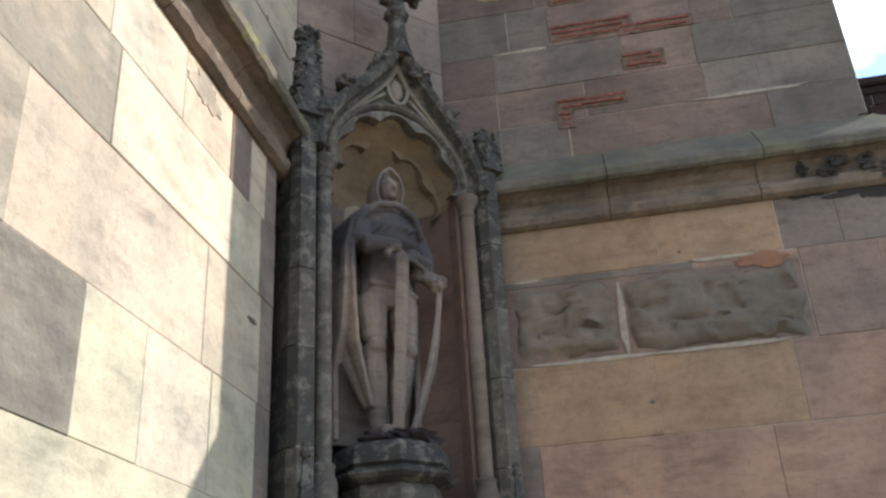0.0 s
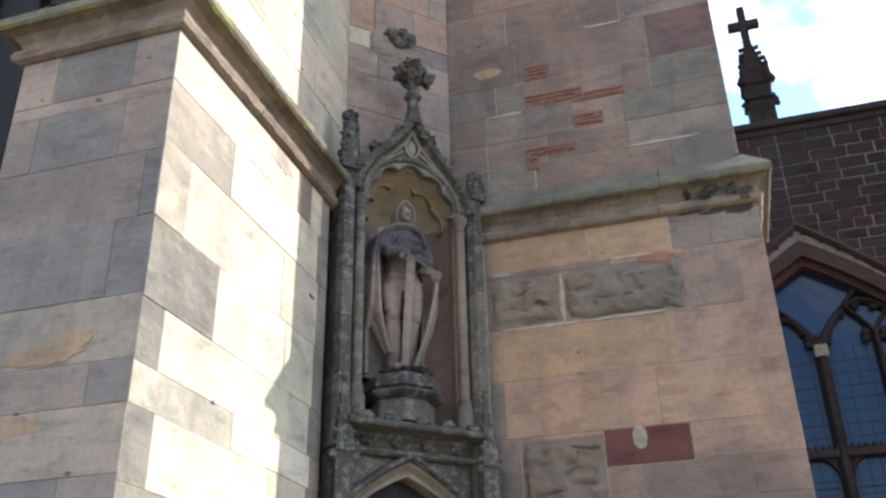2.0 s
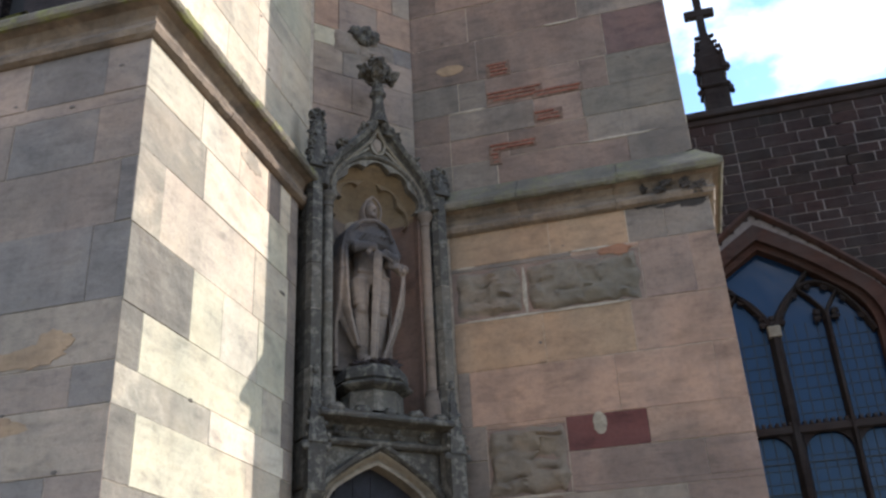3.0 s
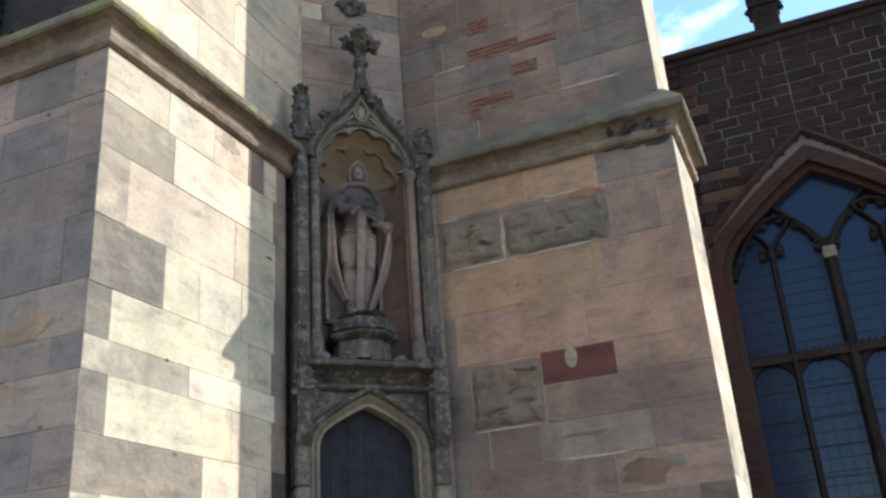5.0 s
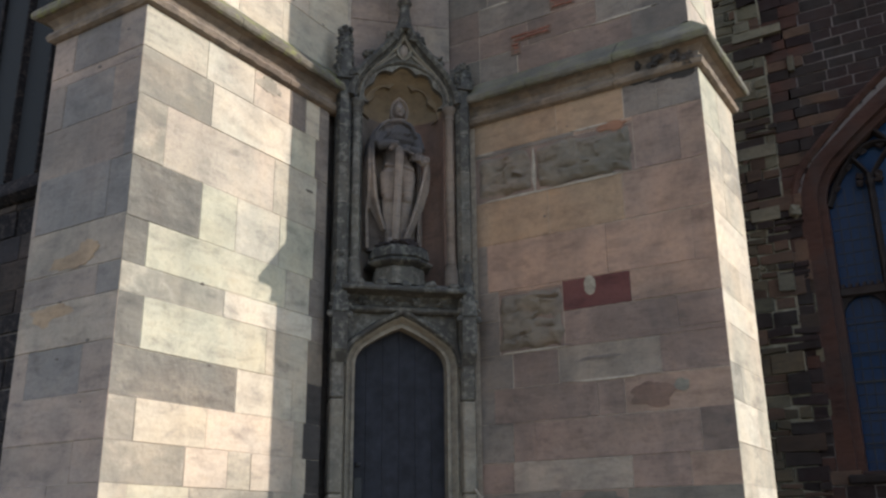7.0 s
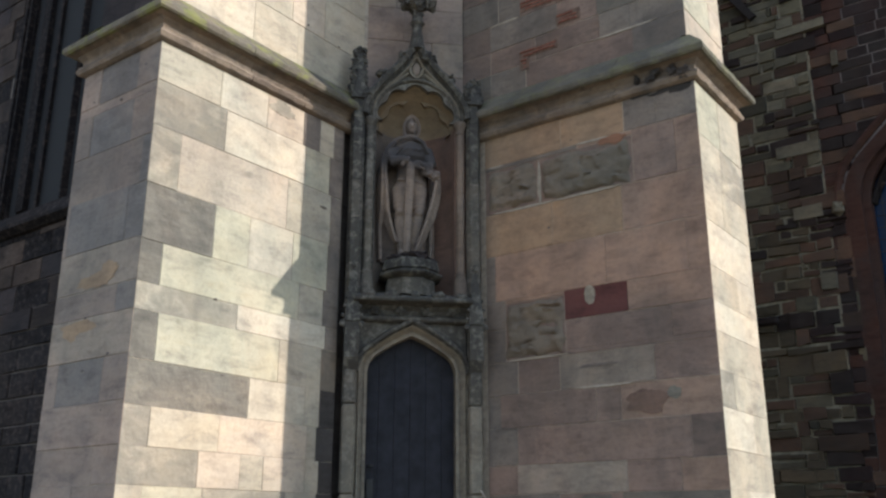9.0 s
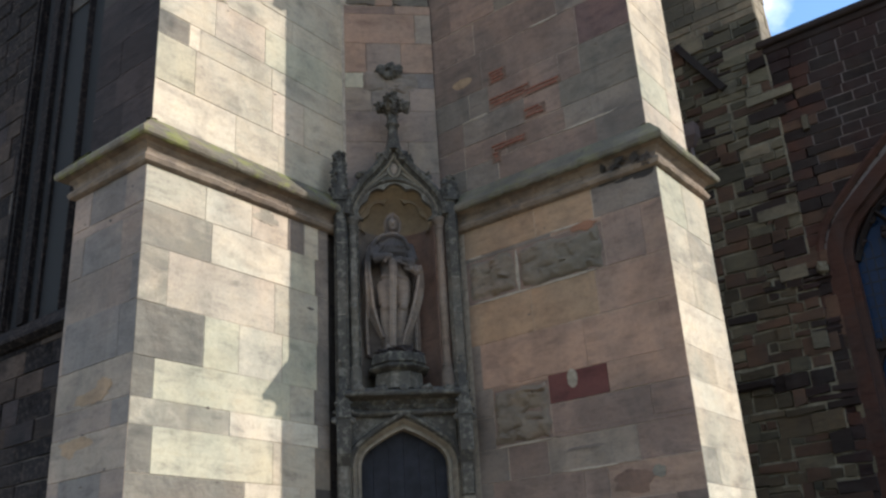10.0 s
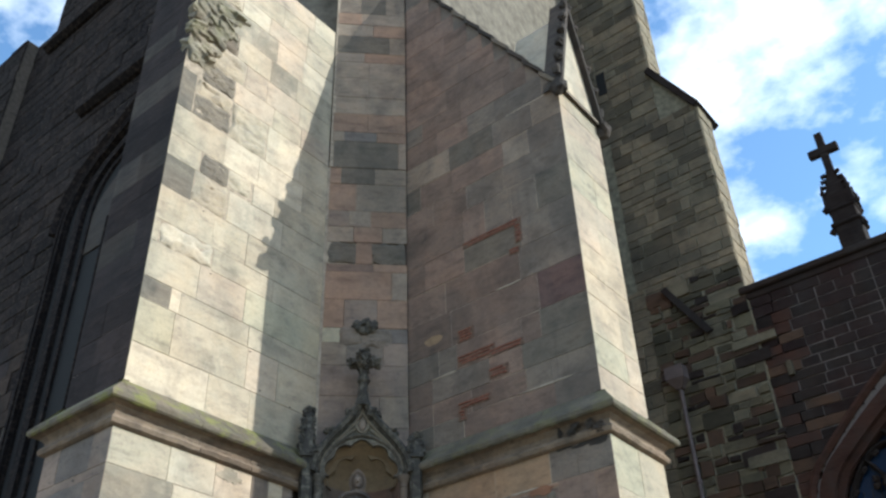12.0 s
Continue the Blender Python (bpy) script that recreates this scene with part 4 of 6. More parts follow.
# sunk panel with a small shield
bm = bmesh.new()
ringp = [(NC + 0.075 * math.sin(a) * (1 if math.cos(a) < 0.2 else 0.86), -0.84, 6.87 + 0.125 * math.cos(a)) for a in [i * 2 * math.pi / 20 for i in range(21)]]
sweep(bm, ringp, [(-0.012, -0.01), (-0.012, 0.03), (0.012, 0.03), (0.012, -0.01)])
part("panel_ring", bm, CARVED_PALE, canopy)
bm = blob(bmesh.new(), (NC, -0.845, 6.86), (0.048, 0.022, 0.085), 4, 0.15, 2)
part("shield_boss", bm, STATUE, canopy, "pale carved shield")
for sx in (-1, 1):
    bm = bmesh.new()
    sweep(bm, [(NC + sx * x, -0.84, z) for x, z in ((0.09, 6.80), (0.16, 6.74), (0.26, 6.66), (0.36, 6.54), (0.43, 6.40))], [(-0.01, -0.01), (-0.01, 0.022), (0.01, 0.022), (0.01, -0.01)])
    part("tracery_rib", bm, CARVED_PALE, canopy)
og = ogee(0.63, 6.25, 7.26, 16)
for i in (3, 7, 11, 21, 25, 29):
    x, z = og[i]
    bm = blob(bmesh.new(), (x, -0.90, z + 0.01), (0.07, 0.06, 0.06), i, 1.1, 3)
    part("crocket", bm, CARVED, hood)
bm = bmesh.new()
lathe(bm, [(0.11, 7.08), (0.075, 7.22), (0.058, 7.36), (0.06, 7.40), (0.09, 7.44), (0.07, 7.48), (0.05, 7.58)], NC, -0.88, 8)
fin = part("finial", bm, CARVED, niche, "foliate cross finial")
bm = bmesh.new()
for dx, dy, dz, rr in ((0, 0, 0.16, 0.085), (-0.13, 0, 0.03, 0.078), (0.13, 0, 0.03, 0.078), (0, -0.09, 0.03, 0.07), (0, 0.08, 0.03, 0.07), (0, 0, 0.05, 0.09), (0, 0, -0.06, 0.07)):
    blob(bm, (NC + dx, -0.88 + dy, 7.68 + dz), (rr, rr, rr * 1.05), int(dx * 90 + dz * 31), 0.95, 3)
part("finial_leaf", bm, CARVED, fin, "weathered leaf cross")
# upper pinnacles: one tall with a broken top, one stump
for sx, top in ((-1, 7.02), (1, 6.78)):
    cx = NC + sx * 0.665
    bm = bmesh.new()
    q = 0.085
    prism(bm, [(cx - q, -0.80), (cx - q, -0.96), (cx + q, -0.96), (cx + q, -0.80)][::-1], 6.40, 6.44)
    e = 0.048
    prism(bm, [(cx - 0.07, -0.81), (cx - 0.07, -0.95), (cx + 0.07, -0.95), (cx + 0.07, -0.81)][::-1], 6.44, top - (0.02 if sx < 0 else 0.1), [(cx - e, -0.85), (cx - e, -0.91), (cx + e, -0.91), (cx + e, -0.85)][::-1])
    up = part("upper_pinnacle", bm, CARVED, niche)
    for k in range(9 if sx < 0 else 6):
        f = k / 9
        for s2 in (-1, 1):
            part("crocket", blob(bmesh.new(), (cx + s2 * (0.08 - 0.03 * f), -0.92 + 0.02 * s2, 6.47 + (top - 6.5) * f), (0.028 + 0.012 * (k % 2), 0.034, 0.034), k * 2 + s2, 1.0, 2), CARVED, up)
    for s2, dz in ((-1, 0.0), (1, 0.02), (0, 0.03)):
        part("crocket", blob(bmesh.new(), (cx + s2 * 0.045, -0.89, top - (0.02 if sx < 0 else 0.10) + dz), (0.042, 0.05, 0.042), 7 + s2, 0.9, 2), CARVED, up)

# pedestal and statue
ped = thing("pedestal", "dark octagonal moulded stone pedestal under the statue", "pedestal", NM)
PX, PY = NC - 0.03, -0.70
oct_ = lambda prof, nm, mat: part(nm, lathe(bmesh.new(), prof, PX, PY, 8, math.pi / 8, math.pi / 8 + 2 * math.pi), mat, ped)
oct_([(0.285, 4.12), (0.28, 4.29), (0.27, 4.31)], "shaft", CARVED_MID)
oct_([(0.27, 4.31), (0.345, 4.335), (0.37, 4.355), (0.365, 4.372), (0.315, 4.385), (0.31, 4.40), (0.335, 4.415), (0.32, 4.50), (0.30, 4.53), (0.0, 4.54)], "moulded_cap", CARVED)
bm = bmesh.new()
for k in range(9):
    blob(bm, (PX + rng.uniform(-0.22, 0.22), PY + rng.uniform(-0.22, 0.1), 4.545), (0.11, 0.09, 0.06), k, 0.9, 3)
part("rocky_base", bm, SOOT_SHADE, ped, "dark rocky ground under the feet")

bm = bmesh.new()


def tube(bm, a, b, ra, rb, n=12, fl=1.0):
    """A tapered limb from a to b, flattened by fl from front to back."""
    a, b = Vector(a), Vector(b)
    d = (b - a).normalized()
    s = d.cross(Vector((0, 1, 0))).normalized()
    f = s.cross(d)
    rr = []
    for p, r in ((a, ra * 0.6), (a + d * ra * 0.3, ra), (b - d * rb * 0.3, rb), (b, rb * 0.6)):
        rr.append([bm.verts.new(p + s * r * math.cos(i * 2 * math.pi / n) + f * r * fl * math.sin(i * 2 * math.pi / n)) for i in range(n)])
    for p, q in zip(rr, rr[1:]):
        for i in range(n):
            bm.faces.new((p[i], p[(i + 1) % n], q[(i + 1) % n], q[i]))
    bm.faces.new(rr[0][::-1])
    bm.faces.new(rr[-1])


def loft(bm, secs, n=24, fold=0.0):
    """Rings of (cx, cy, rx, ry, z), with folds."""
    rr = []
    for j, (cx, cy, rx, ry, z) in enumerate(secs):
        ring = []
        for i in range(n):
            a = i * 2 * math.pi / n
            k = 1 + fold * math.sin(a * 7 + j * 0.25)
            ring.append(bm.verts.new((cx + rx * k * math.cos(a), cy + ry * k * math.sin(a), z)))
        rr.append(ring)
    for p, q in zip(rr, rr[1:]):
        for i in range(n):
            bm.faces.new((p[i], p[(i + 1) % n], q[(i + 1) % n], q[i]))
    bm.faces.new(rr[0][::-1])
    bm.faces.new(rr[-1])


def sheet(bm, secs, th=0.03):
    """A hanging sheet of cloth: each section runs from (x0, y0) to (x1, y1) at z, with a rolled front edge."""
    rr = []
    for x0, y0, x1, y1, z in secs:
        d = Vector((x1 - x0, y1 - y0, 0))
        nrm = Vector((-d.y, d.x, 0)).normalized()
        out, inn = [], []
        for i in range(7):
            t = i / 6
            p = Vector((SX + x0, SY + y0, z)) + d * t
            w = th * (0.9 if t < 0.2 else 0.55 + 0.25 * math.sin(t * 14 + z * 2))
            out.append(bm.verts.new(p + nrm * w))
            inn.append(bm.verts.new(p - nrm * w * 0.6))
        rr.append(out + inn[::-1])
    n = len(rr[0])
    for p, q in zip(rr, rr[1:]):
        for i in range(n):
            bm.faces.new((p[i], p[(i + 1) % n], q[(i + 1) % n], q[i]))
    bm.faces.new(rr[0][::-1])
    bm.faces.new(rr[-1])


SX, SY = NC - 0.05, -0.70
at = lambda x, y, z: (SX + x, SY + y, z)
# cloak that hangs behind, and its front edge on one side, cut off aslant above the feet
loft(bm, [(SX - 0.03, SY + 0.17, 0.31, 0.055, 4.57), (SX - 0.03, SY + 0.17, 0.31, 0.06, 4.9), (SX - 0.02, SY + 0.16, 0.30, 0.065, 5.3), (SX - 0.02, SY + 0.13, 0.29, 0.08, 5.65), (SX - 0.01, SY + 0.08, 0.25, 0.10, 5.84), (SX, SY + 0.04, 0.18, 0.11, 5.96), (SX + 0.01, SY, 0.09, 0.09, 6.05)], 44, 0.05)
sheet(bm, [(-0.30, 0.02, -0.35, 0.16, 4.57), (-0.315, 0.0, -0.36, 0.16, 4.95), (-0.30, -0.07, -0.365, 0.14, 5.18), (-0.305, -0.12, -0.36, 0.12, 5.45), (-0.31, -0.14, -0.34, 0.10, 5.66), (-0.27, -0.15, -0.29, 0.06, 5.84), (-0.16, -0.14, -0.18, 0.03, 5.97)], 0.026)
sheet(bm, [(-0.135, -0.10, -0.16, -0.03, 4.74), (-0.19, -0.11, -0.25, 0.00, 4.92), (-0.235, -0.12, -0.33, 0.04, 5.10), (-0.255, -0.13, -0.35, 0.06, 5.30), (-0.275, -0.145, -0.355, 0.06, 5.55), (-0.275, -0.15, -0.32, 0.05, 5.76)], 0.024)
sheet(bm, [(0.25, 0.06, 0.31, 0.18, 4.57), (0.255, 0.05, 0.31, 0.17, 5.0), (0.24, 0.03, 0.30, 0.15, 5.5), (0.22, 0.0, 0.27, 0.10, 5.8)], 0.024)
# short cape over the shoulders with a rolled upper hem
loft(bm, [(SX - 0.03, SY - 0.01, 0.215, 0.11, 5.70), (SX - 0.02, SY - 0.03, 0.245, 0.145, 5.76), (SX - 0.01, SY - 0.03, 0.245, 0.155, 5.85), (SX, SY - 0.02, 0.20, 0.14, 5.93), (SX, SY - 0.01, 0.12, 0.105, 6.0), (SX + 0.01, SY - 0.01, 0.075, 0.08, 6.05)], 34, 0.025)
for a, b in (((-0.29, -0.13, 5.66), (-0.25, -0.16, 5.84)), ((-0.25, -0.16, 5.84), (-0.15, -0.18, 5.95)), ((-0.15, -0.18, 5.95), (0.00, -0.18, 5.985)), ((0.00, -0.18, 5.985), (0.13, -0.17, 5.93)), ((0.13, -0.17, 5.93), (0.19, -0.15, 5.80))):
    tube(bm, at(*a), at(*b), 0.024, 0.024, 8)
for k in range(5):
    x, z = -0.18 + 0.06 * k, 5.76 + 0.02 * k
    tube(bm, at(x - 0.03, -0.14, z - 0.04), at(x + 0.07, -0.19, z + 0.08 - 0.02 * k), 0.016, 0.012, 8)
# chest and a tunic that ends at the hips
loft(bm, [(SX + 0.02, SY - 0.01, 0.185, 0.10, 5.35), (SX + 0.02, SY - 0.02, 0.185, 0.115, 5.41), (SX + 0.015, SY - 0.02, 0.16, 0.11, 5.52), (SX, SY - 0.02, 0.15, 0.11, 5.6), (SX, SY - 0.02, 0.17, 0.12, 5.76)], 34, 0.03)
tube(bm, at(-0.15, -0.09, 5.485), at(0.02, -0.14, 5.46), 0.018, 0.018, 8)
tube(bm, at(0.02, -0.14, 5.46), at(0.18, -0.09, 5.44), 0.018, 0.018, 8)
# arms meeting at the hilt, with a heavy sleeve and glove on the shield side
tube(bm, at(-0.21, -0.08, 5.86), at(-0.235, -0.14, 5.68), 0.08, 0.068)
tube(bm, at(-0.235, -0.15, 5.68), at(-0.06, -0.22, 5.69), 0.064, 0.042)
tube(bm, at(0.18, -0.05, 5.88), at(0.24, -0.12, 5.64), 0.072, 0.062)
tube(bm, at(0.24, -0.13, 5.62), at(0.07, -0.205, 5.65), 0.055, 0.04)
blob(bm, at(-0.055, -0.235, 5.675), (0.048, 0.04, 0.045), 2, 0.3)
blob(bm, at(0.07, -0.22, 5.64), (0.05, 0.04, 0.04), 5, 0.3)
for k in range(6):
    blob(bm, at(0.16 + 0.026 * k, -0.14 - 0.012 * (k % 3), 5.57 - 0.014 * k + 0.03 * (k % 2)), (0.048, 0.045, 0.048), k, 0.6)
# sword: hilt with curled guard and a broad ridged blade
for a, b in (((-0.10, -0.235, 5.63), (-0.06, -0.245, 5.655)), ((-0.06, -0.245, 5.655), (0.06, -0.24, 5.60)), ((0.06, -0.24, 5.60), (0.15, -0.22, 5.575))):
    tube(bm, at(*a), at(*b), 0.016, 0.016, 8)
blob(bm, at(-0.108, -0.235, 5.615), (0.024, 0.022, 0.026), 1, 0.1)
tube(bm, at(-0.01, -0.245, 5.63), at(-0.045, -0.19, 4.60), 0.05, 0.042, 4, 0.6)
# legs with kneecaps, and feet
for sd, x, xa in ((-1, -0.108, -0.082), (1, 0.105, 0.05)):
    tube(bm, at(x, -0.03, 5.42), at(x * 0.98, -0.06, 5.12), 0.098, 0.074)
    blob(bm, at(x * 0.98, -0.095, 5.10), (0.056, 0.045, 0.058), 2 + sd, 0.1)
    tube(bm, at(x * 0.98, -0.05, 5.12), at((x + xa) / 2, -0.035, 4.90), 0.068, 0.074)
    tube(bm, at((x + xa) / 2, -0.035, 4.93), at(xa, -0.04, 4.63), 0.072, 0.046)
    tube(bm, at(xa, -0.02, 4.61), at(xa * 1.3, -0.19, 4.595), 0.046, 0.034)
# long kite shield held at the side, seen on its edge
sheet(bm, [(0.05, -0.20, 0.10, -0.15, 4.62), (0.115, -0.20, 0.19, -0.12, 4.80), (0.18, -0.20, 0.275, -0.10, 5.0), (0.235, -0.19, 0.335, -0.07, 5.2), (0.275, -0.18, 0.36, -0.05, 5.38), (0.305, -0.16, 0.35, -0.06, 5.54), (0.315, -0.14, 0.335, -0.07, 5.60)], 0.024)
# hooded head: face, nose, brow, pointed hood
blob(bm, at(0.01, -0.075, 6.135), (0.060, 0.06, 0.088), 1, 0.04, 3)
blob(bm, at(0.01, -0.115, 6.075), (0.03, 0.025, 0.022), 1, 0.05)
tube(bm, at(0.01, -0.13, 6.165), at(0.012, -0.15, 6.118), 0.010, 0.016, 8)
tube(bm, at(-0.032, -0.127, 6.168), at(0.052, -0.127, 6.168), 0.012, 0.012, 8)
loft(bm, [(SX + 0.01, SY + 0.01, 0.085, 0.08, 6.02), (SX + 0.01, SY + 0.01, 0.095, 0.085, 6.10), (SX + 0.01, SY + 0.0, 0.09, 0.085, 6.18), (SX + 0.01, SY - 0.01, 0.055, 0.07, 6.25), (SX + 0.01, SY - 0.02, 0.012, 0.04, 6.29)], 20)
hoodline = [(-0.06, -0.08, 6.03), (-0.083, -0.09, 6.10), (-0.08, -0.10, 6.17), (-0.05, -0.105, 6.235), (0.01, -0.105, 6.285), (0.07, -0.105, 6.235), (0.10, -0.10, 6.17), (0.103, -0.09, 6.10), (0.08, -0.08, 6.03)]
for a, b in zip(hoodline, hoodline[1:]):
    tube(bm, at(*a), at(*b), 0.012, 0.012, 8)
tube(bm, at(0, 0, 5.95), at(0.01, -0.03, 6.06), 0.08, 0.065)
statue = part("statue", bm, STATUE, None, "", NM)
rm = statue.modifiers.new("remesh", "REMESH")
rm.mode, rm.voxel_size, rm.use_smooth_shade = "VOXEL", 0.007, True
sm = statue.modifiers.new("smooth", "SMOOTH")
sm.factor, sm.iterations = 0.5, 2
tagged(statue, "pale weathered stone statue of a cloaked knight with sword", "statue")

decayed(U_C, -0.36, -0.05, 8.14, 8.46, GREY, 0.035, 41)
decayed(U_C, -0.05, 0.36, 8.10, 8.44, GREY, 0.04, 44)
# worn carved block on the corner wall above the finial
bm = bmesh.new()
for dx, dz, rx, rz, dy in ((0, 0, 0.20, 0.13, 0.10), (-0.14, 0.05, 0.11, 0.10, 0.11), (0.13, 0.04, 0.12, 0.09, 0.10), (0.02, 0.12, 0.11, 0.08, 0.12), (0.0, -0.10, 0.13, 0.07, 0.09), (-0.06, 0.02, 0.07, 0.06, 0.16), (0.08, -0.03, 0.06, 0.05, 0.15)):
    blob(bm, (NC + 0.02 + dx * 0.75, -0.55, 8.43 + dz * 0.7), (rx * 0.7, dy * 0.6, rz * 0.7), int(dx * 70 + dz * 30) + 5, 0.8, 3)
boss = part("carved_boss", bm, CARVED, None, "", NM)
rm = boss.modifiers.new("remesh", "REMESH")
rm.mode, rm.voxel_size, rm.use_smooth_shade = "VOXEL", 0.014, True
sm = boss.modifiers.new("smooth", "SMOOTH")
sm.factor, sm.iterations = 0.5, 3
tagged(boss, "worn grey carved boss set in the corner wall", "carving")


# ---- bricks let into the upper stage and patches of filler ----
BED = plain("dark_red_mortar", (0.11, 0.07, 0.052), 0.95, scale=20, vary=0.5)


def brick_row(x0, x1, z, rows, ragged=0.0):
    """Thin tile courses set in dark mortar; z is the top."""
    pitch = 0.046
    block(U_R, x0 - 0.012, x1 + 0.012, z - rows * pitch - 0.006, z + 0.006, BED, gap=0.0, proud=0.006, rough=0.001, name="mortar_bed")
    for r in range(rows):
        a = x0 + (rng.uniform(0, ragged) if r else 0)
        end = x1 - rng.uniform(0, ragged)
        while a < end - 0.05:
            b = min(a + rng.uniform(0.12, 0.24), end)
            dz = rng.uniform(-0.004, 0.004)
            block(U_R, a, b, z - (r + 1) * pitch + 0.011 + dz, z - r * pitch - 0.008 + dz, BRICK, gap=0.007, proud=0.014, rough=0.006, name="brick")
            a = b


brick_row(1.60, 2.08, 7.05, 2, 0.05)
brick_row(1.60, 1.70, 6.95, 3, 0.03)
brick_row(1.62, 2.20, 7.70, 3, 0.10)
brick_row(2.10, 2.62, 7.62, 2, 0.08)
brick_row(2.10, 2.38, 7.36, 3, 0.04)
brick_row(1.64, 1.88, 8.08, 4, 0.03)
brick_row(1.80, 2.76, 9.42, 2, 0.10)
brick_row(2.66, 2.76, 9.31, 6, 0.02)
brick_row(2.55, 2.70, 8.97, 2, 0.03)


def patch(name, face, cs, cz, rs, rz, mat, label, seed, depth=0.0045, wild=1.0):
    """A thin smear of filler or limewash on a wall face."""
    bm = bmesh.new()
    n = 40
    c = bm.verts.new(face.at(cs, cz, -depth - 0.003))
    ring = []
    for i in range(n):
        a = 2 * math.pi * i / n
        k = 1 + wild * 0.5 * noise.noise(Vector((math.cos(a) * 1.1 + seed, math.sin(a) * 1.1, seed))) + wild * 0.3 * noise.noise(Vector((math.cos(a) * 3.2 + seed, math.sin(a) * 3.2, seed)))
        ring.append(bm.verts.new(face.at(cs + rs * k * math.cos(a), cz + rz * k * math.sin(a), -depth)))
    back = [bm.verts.new(v.co + (Vector(face.at(0, 0, 0.02)) - Vector(face.at(0, 0, 0)))) for v in ring]
    for i in range(n):
        j = (i + 1) % n
        bm.faces.new((c, ring[i], ring[j]))
        bm.faces.new((ring[i], back[i], back[j], ring[j]))
    ob = part(name, bm, mat, face.parent, label)
    return ob


ORANGE = stone("orange_ironstone_stain", (0.54, 0.36, 0.225), (0.46, 0.31, 0.20), soot=0.3)
patch("repair_patch", F_R, 2.38, 3.995, 0.06, 0.10, WHITEWASH, "pale patch on the red block", 3, 0.006, 0.25)
patch("repair_patch", F_LF, -0.62, 3.825, 0.26, 0.06, ORANGE, "orange stained patch", 5)
patch("repair_patch", F_LF, -0.42, 3.885, 0.13, 0.085, ORANGE, "orange stained patch", 12)
patch("repair_patch", F_LF, -0.80, 3.42, 0.27, 0.055, ORANGE, "orange stained patch", 8)
patch("repair_patch", F_LF, -0.90, 3.36, 0.12, 0.06, ORANGE, "orange stained patch", 15)
patch("mortar_smear", F_R, 1.83, 5.36, 0.022, 0.24, LIME, "", 21, 0.006, 0.7)
patch("repair_patch", F_R, 2.72, 5.62, 0.15, 0.05, stone("orange_filler", (0.40, 0.2, 0.12), (0.3, 0.15, 0.1), soot=0.1), "orange filler", 11)

# stains and spalls on the broad sides
SOOTSTAIN = stone("black_soot_crust", (0.085, 0.07, 0.06), (0.03, 0.027, 0.025), soot=0.6)
BROWNSTAIN = stone("brown_iron_stain", (0.335, 0.205, 0.15), (0.25, 0.155, 0.118), soot=0.45)
patch("stain", F_R, 3.42, 6.00, 0.20, 0.05, SOOTSTAIN, "black soot crust", 31, 0.005, 1.4)
patch("stain", F_R, 3.08, 6.03, 0.14, 0.025, SOOTSTAIN, "black soot crust", 34, 0.005, 1.4)
patch("stain", F_R, 2.92, 2.88, 0.20, 0.11, BROWNSTAIN, "brown iron stain", 37, 0.004, 0.9)
patch("stain", F_R, 3.20, 2.94, 0.07, 0.06, SOOTY, "dark round stain", 41, 0.005, 0.5)
patch("stain", F_R, 2.36, 1.95, 0.26, 0.08, MOSSY, "green damp stain", 43, 0.005, 0.8)
patch("stain", F_R, 2.45, 3.27, 0.22, 0.018, GREY, "shallow worn groove", 47, 0.005, 0.9)
patch("stain", U_R, 1.22, 8.10, 0.15, 0.07, ORANGE, "ochre stained patch", 52, 0.005, 0.5)
patch("stain", F_L, -2.12, 5.92, 0.16, 0.08, SMOKY, "dark lichen stain", 57, 0.005, 1.4)
patch("chip", F_L, -1.45, 5.02, 0.055, 0.014, DARKMORTAR, "", 59, 0.0045, 0.8)

# smears of lime along worn joints, and small chips and holes
for f, s, zz, rs in ((F_R, 1.6, 5.095, 0.42), (F_R, 2.4, 5.095, 0.48), (F_R, 1.75, 3.42, 0.3), (F_R, 2.5, 5.665, 0.25), (F_R, 1.25, 5.66, 0.12), (F_R, 2.5, 3.06, 0.4), (U_R, 1.4, 7.52, 0.2), (U_R, 2.9, 6.88, 0.35), (U_R, 2.5, 8.44, 0.25)):
    patch("mortar_smear", f, s, zz, rs, 0.012, LIME, "", s * 3, 0.005, 0.9)
for k in range(26):
    f, a, b, z0, z1 = rng.choice(((F_R, 1.3, 3.5, 2.2, 5.9), (U_R, 0.9, 3.4, 6.8, 10.0), (F_L, -3.4, -1.3, 2.2, 5.9), (F_LF, -1.1, -0.1, 2.4, 5.9), (U_L, -3.4, -1.0, 6.8, 10.0)))
    patch("chip", f, rng.uniform(a, b), rng.uniform(z0, z1), rng.uniform(0.008, 0.022), rng.uniform(0.006, 0.013), DARKMORTAR, "", k * 1.7, 0.0045, 1.2)

# decayed foliage carving and black holes under the string course
for x, w, dz in ((3.04, 0.05, 0.03), (3.24, 0.06, 0.0), (3.47, 0.05, 0.02), (3.57, 0.07, -0.06)):
    bm = bmesh.new()
    for k in range(3):
        blob(bm, (x + rng.uniform(-0.03, 0.03), -0.055 + rng.uniform(-0.02, 0.01), SZ + 0.10 + dz + 0.035 * (k - 1)), (w * rng.uniform(0.35, 0.75), 0.022, 0.024), k + int(x * 9), 1.7, 3)
    part("decayed_carving", bm, DARKGREY, WALL_LOW, "black decayed carving under the string course")

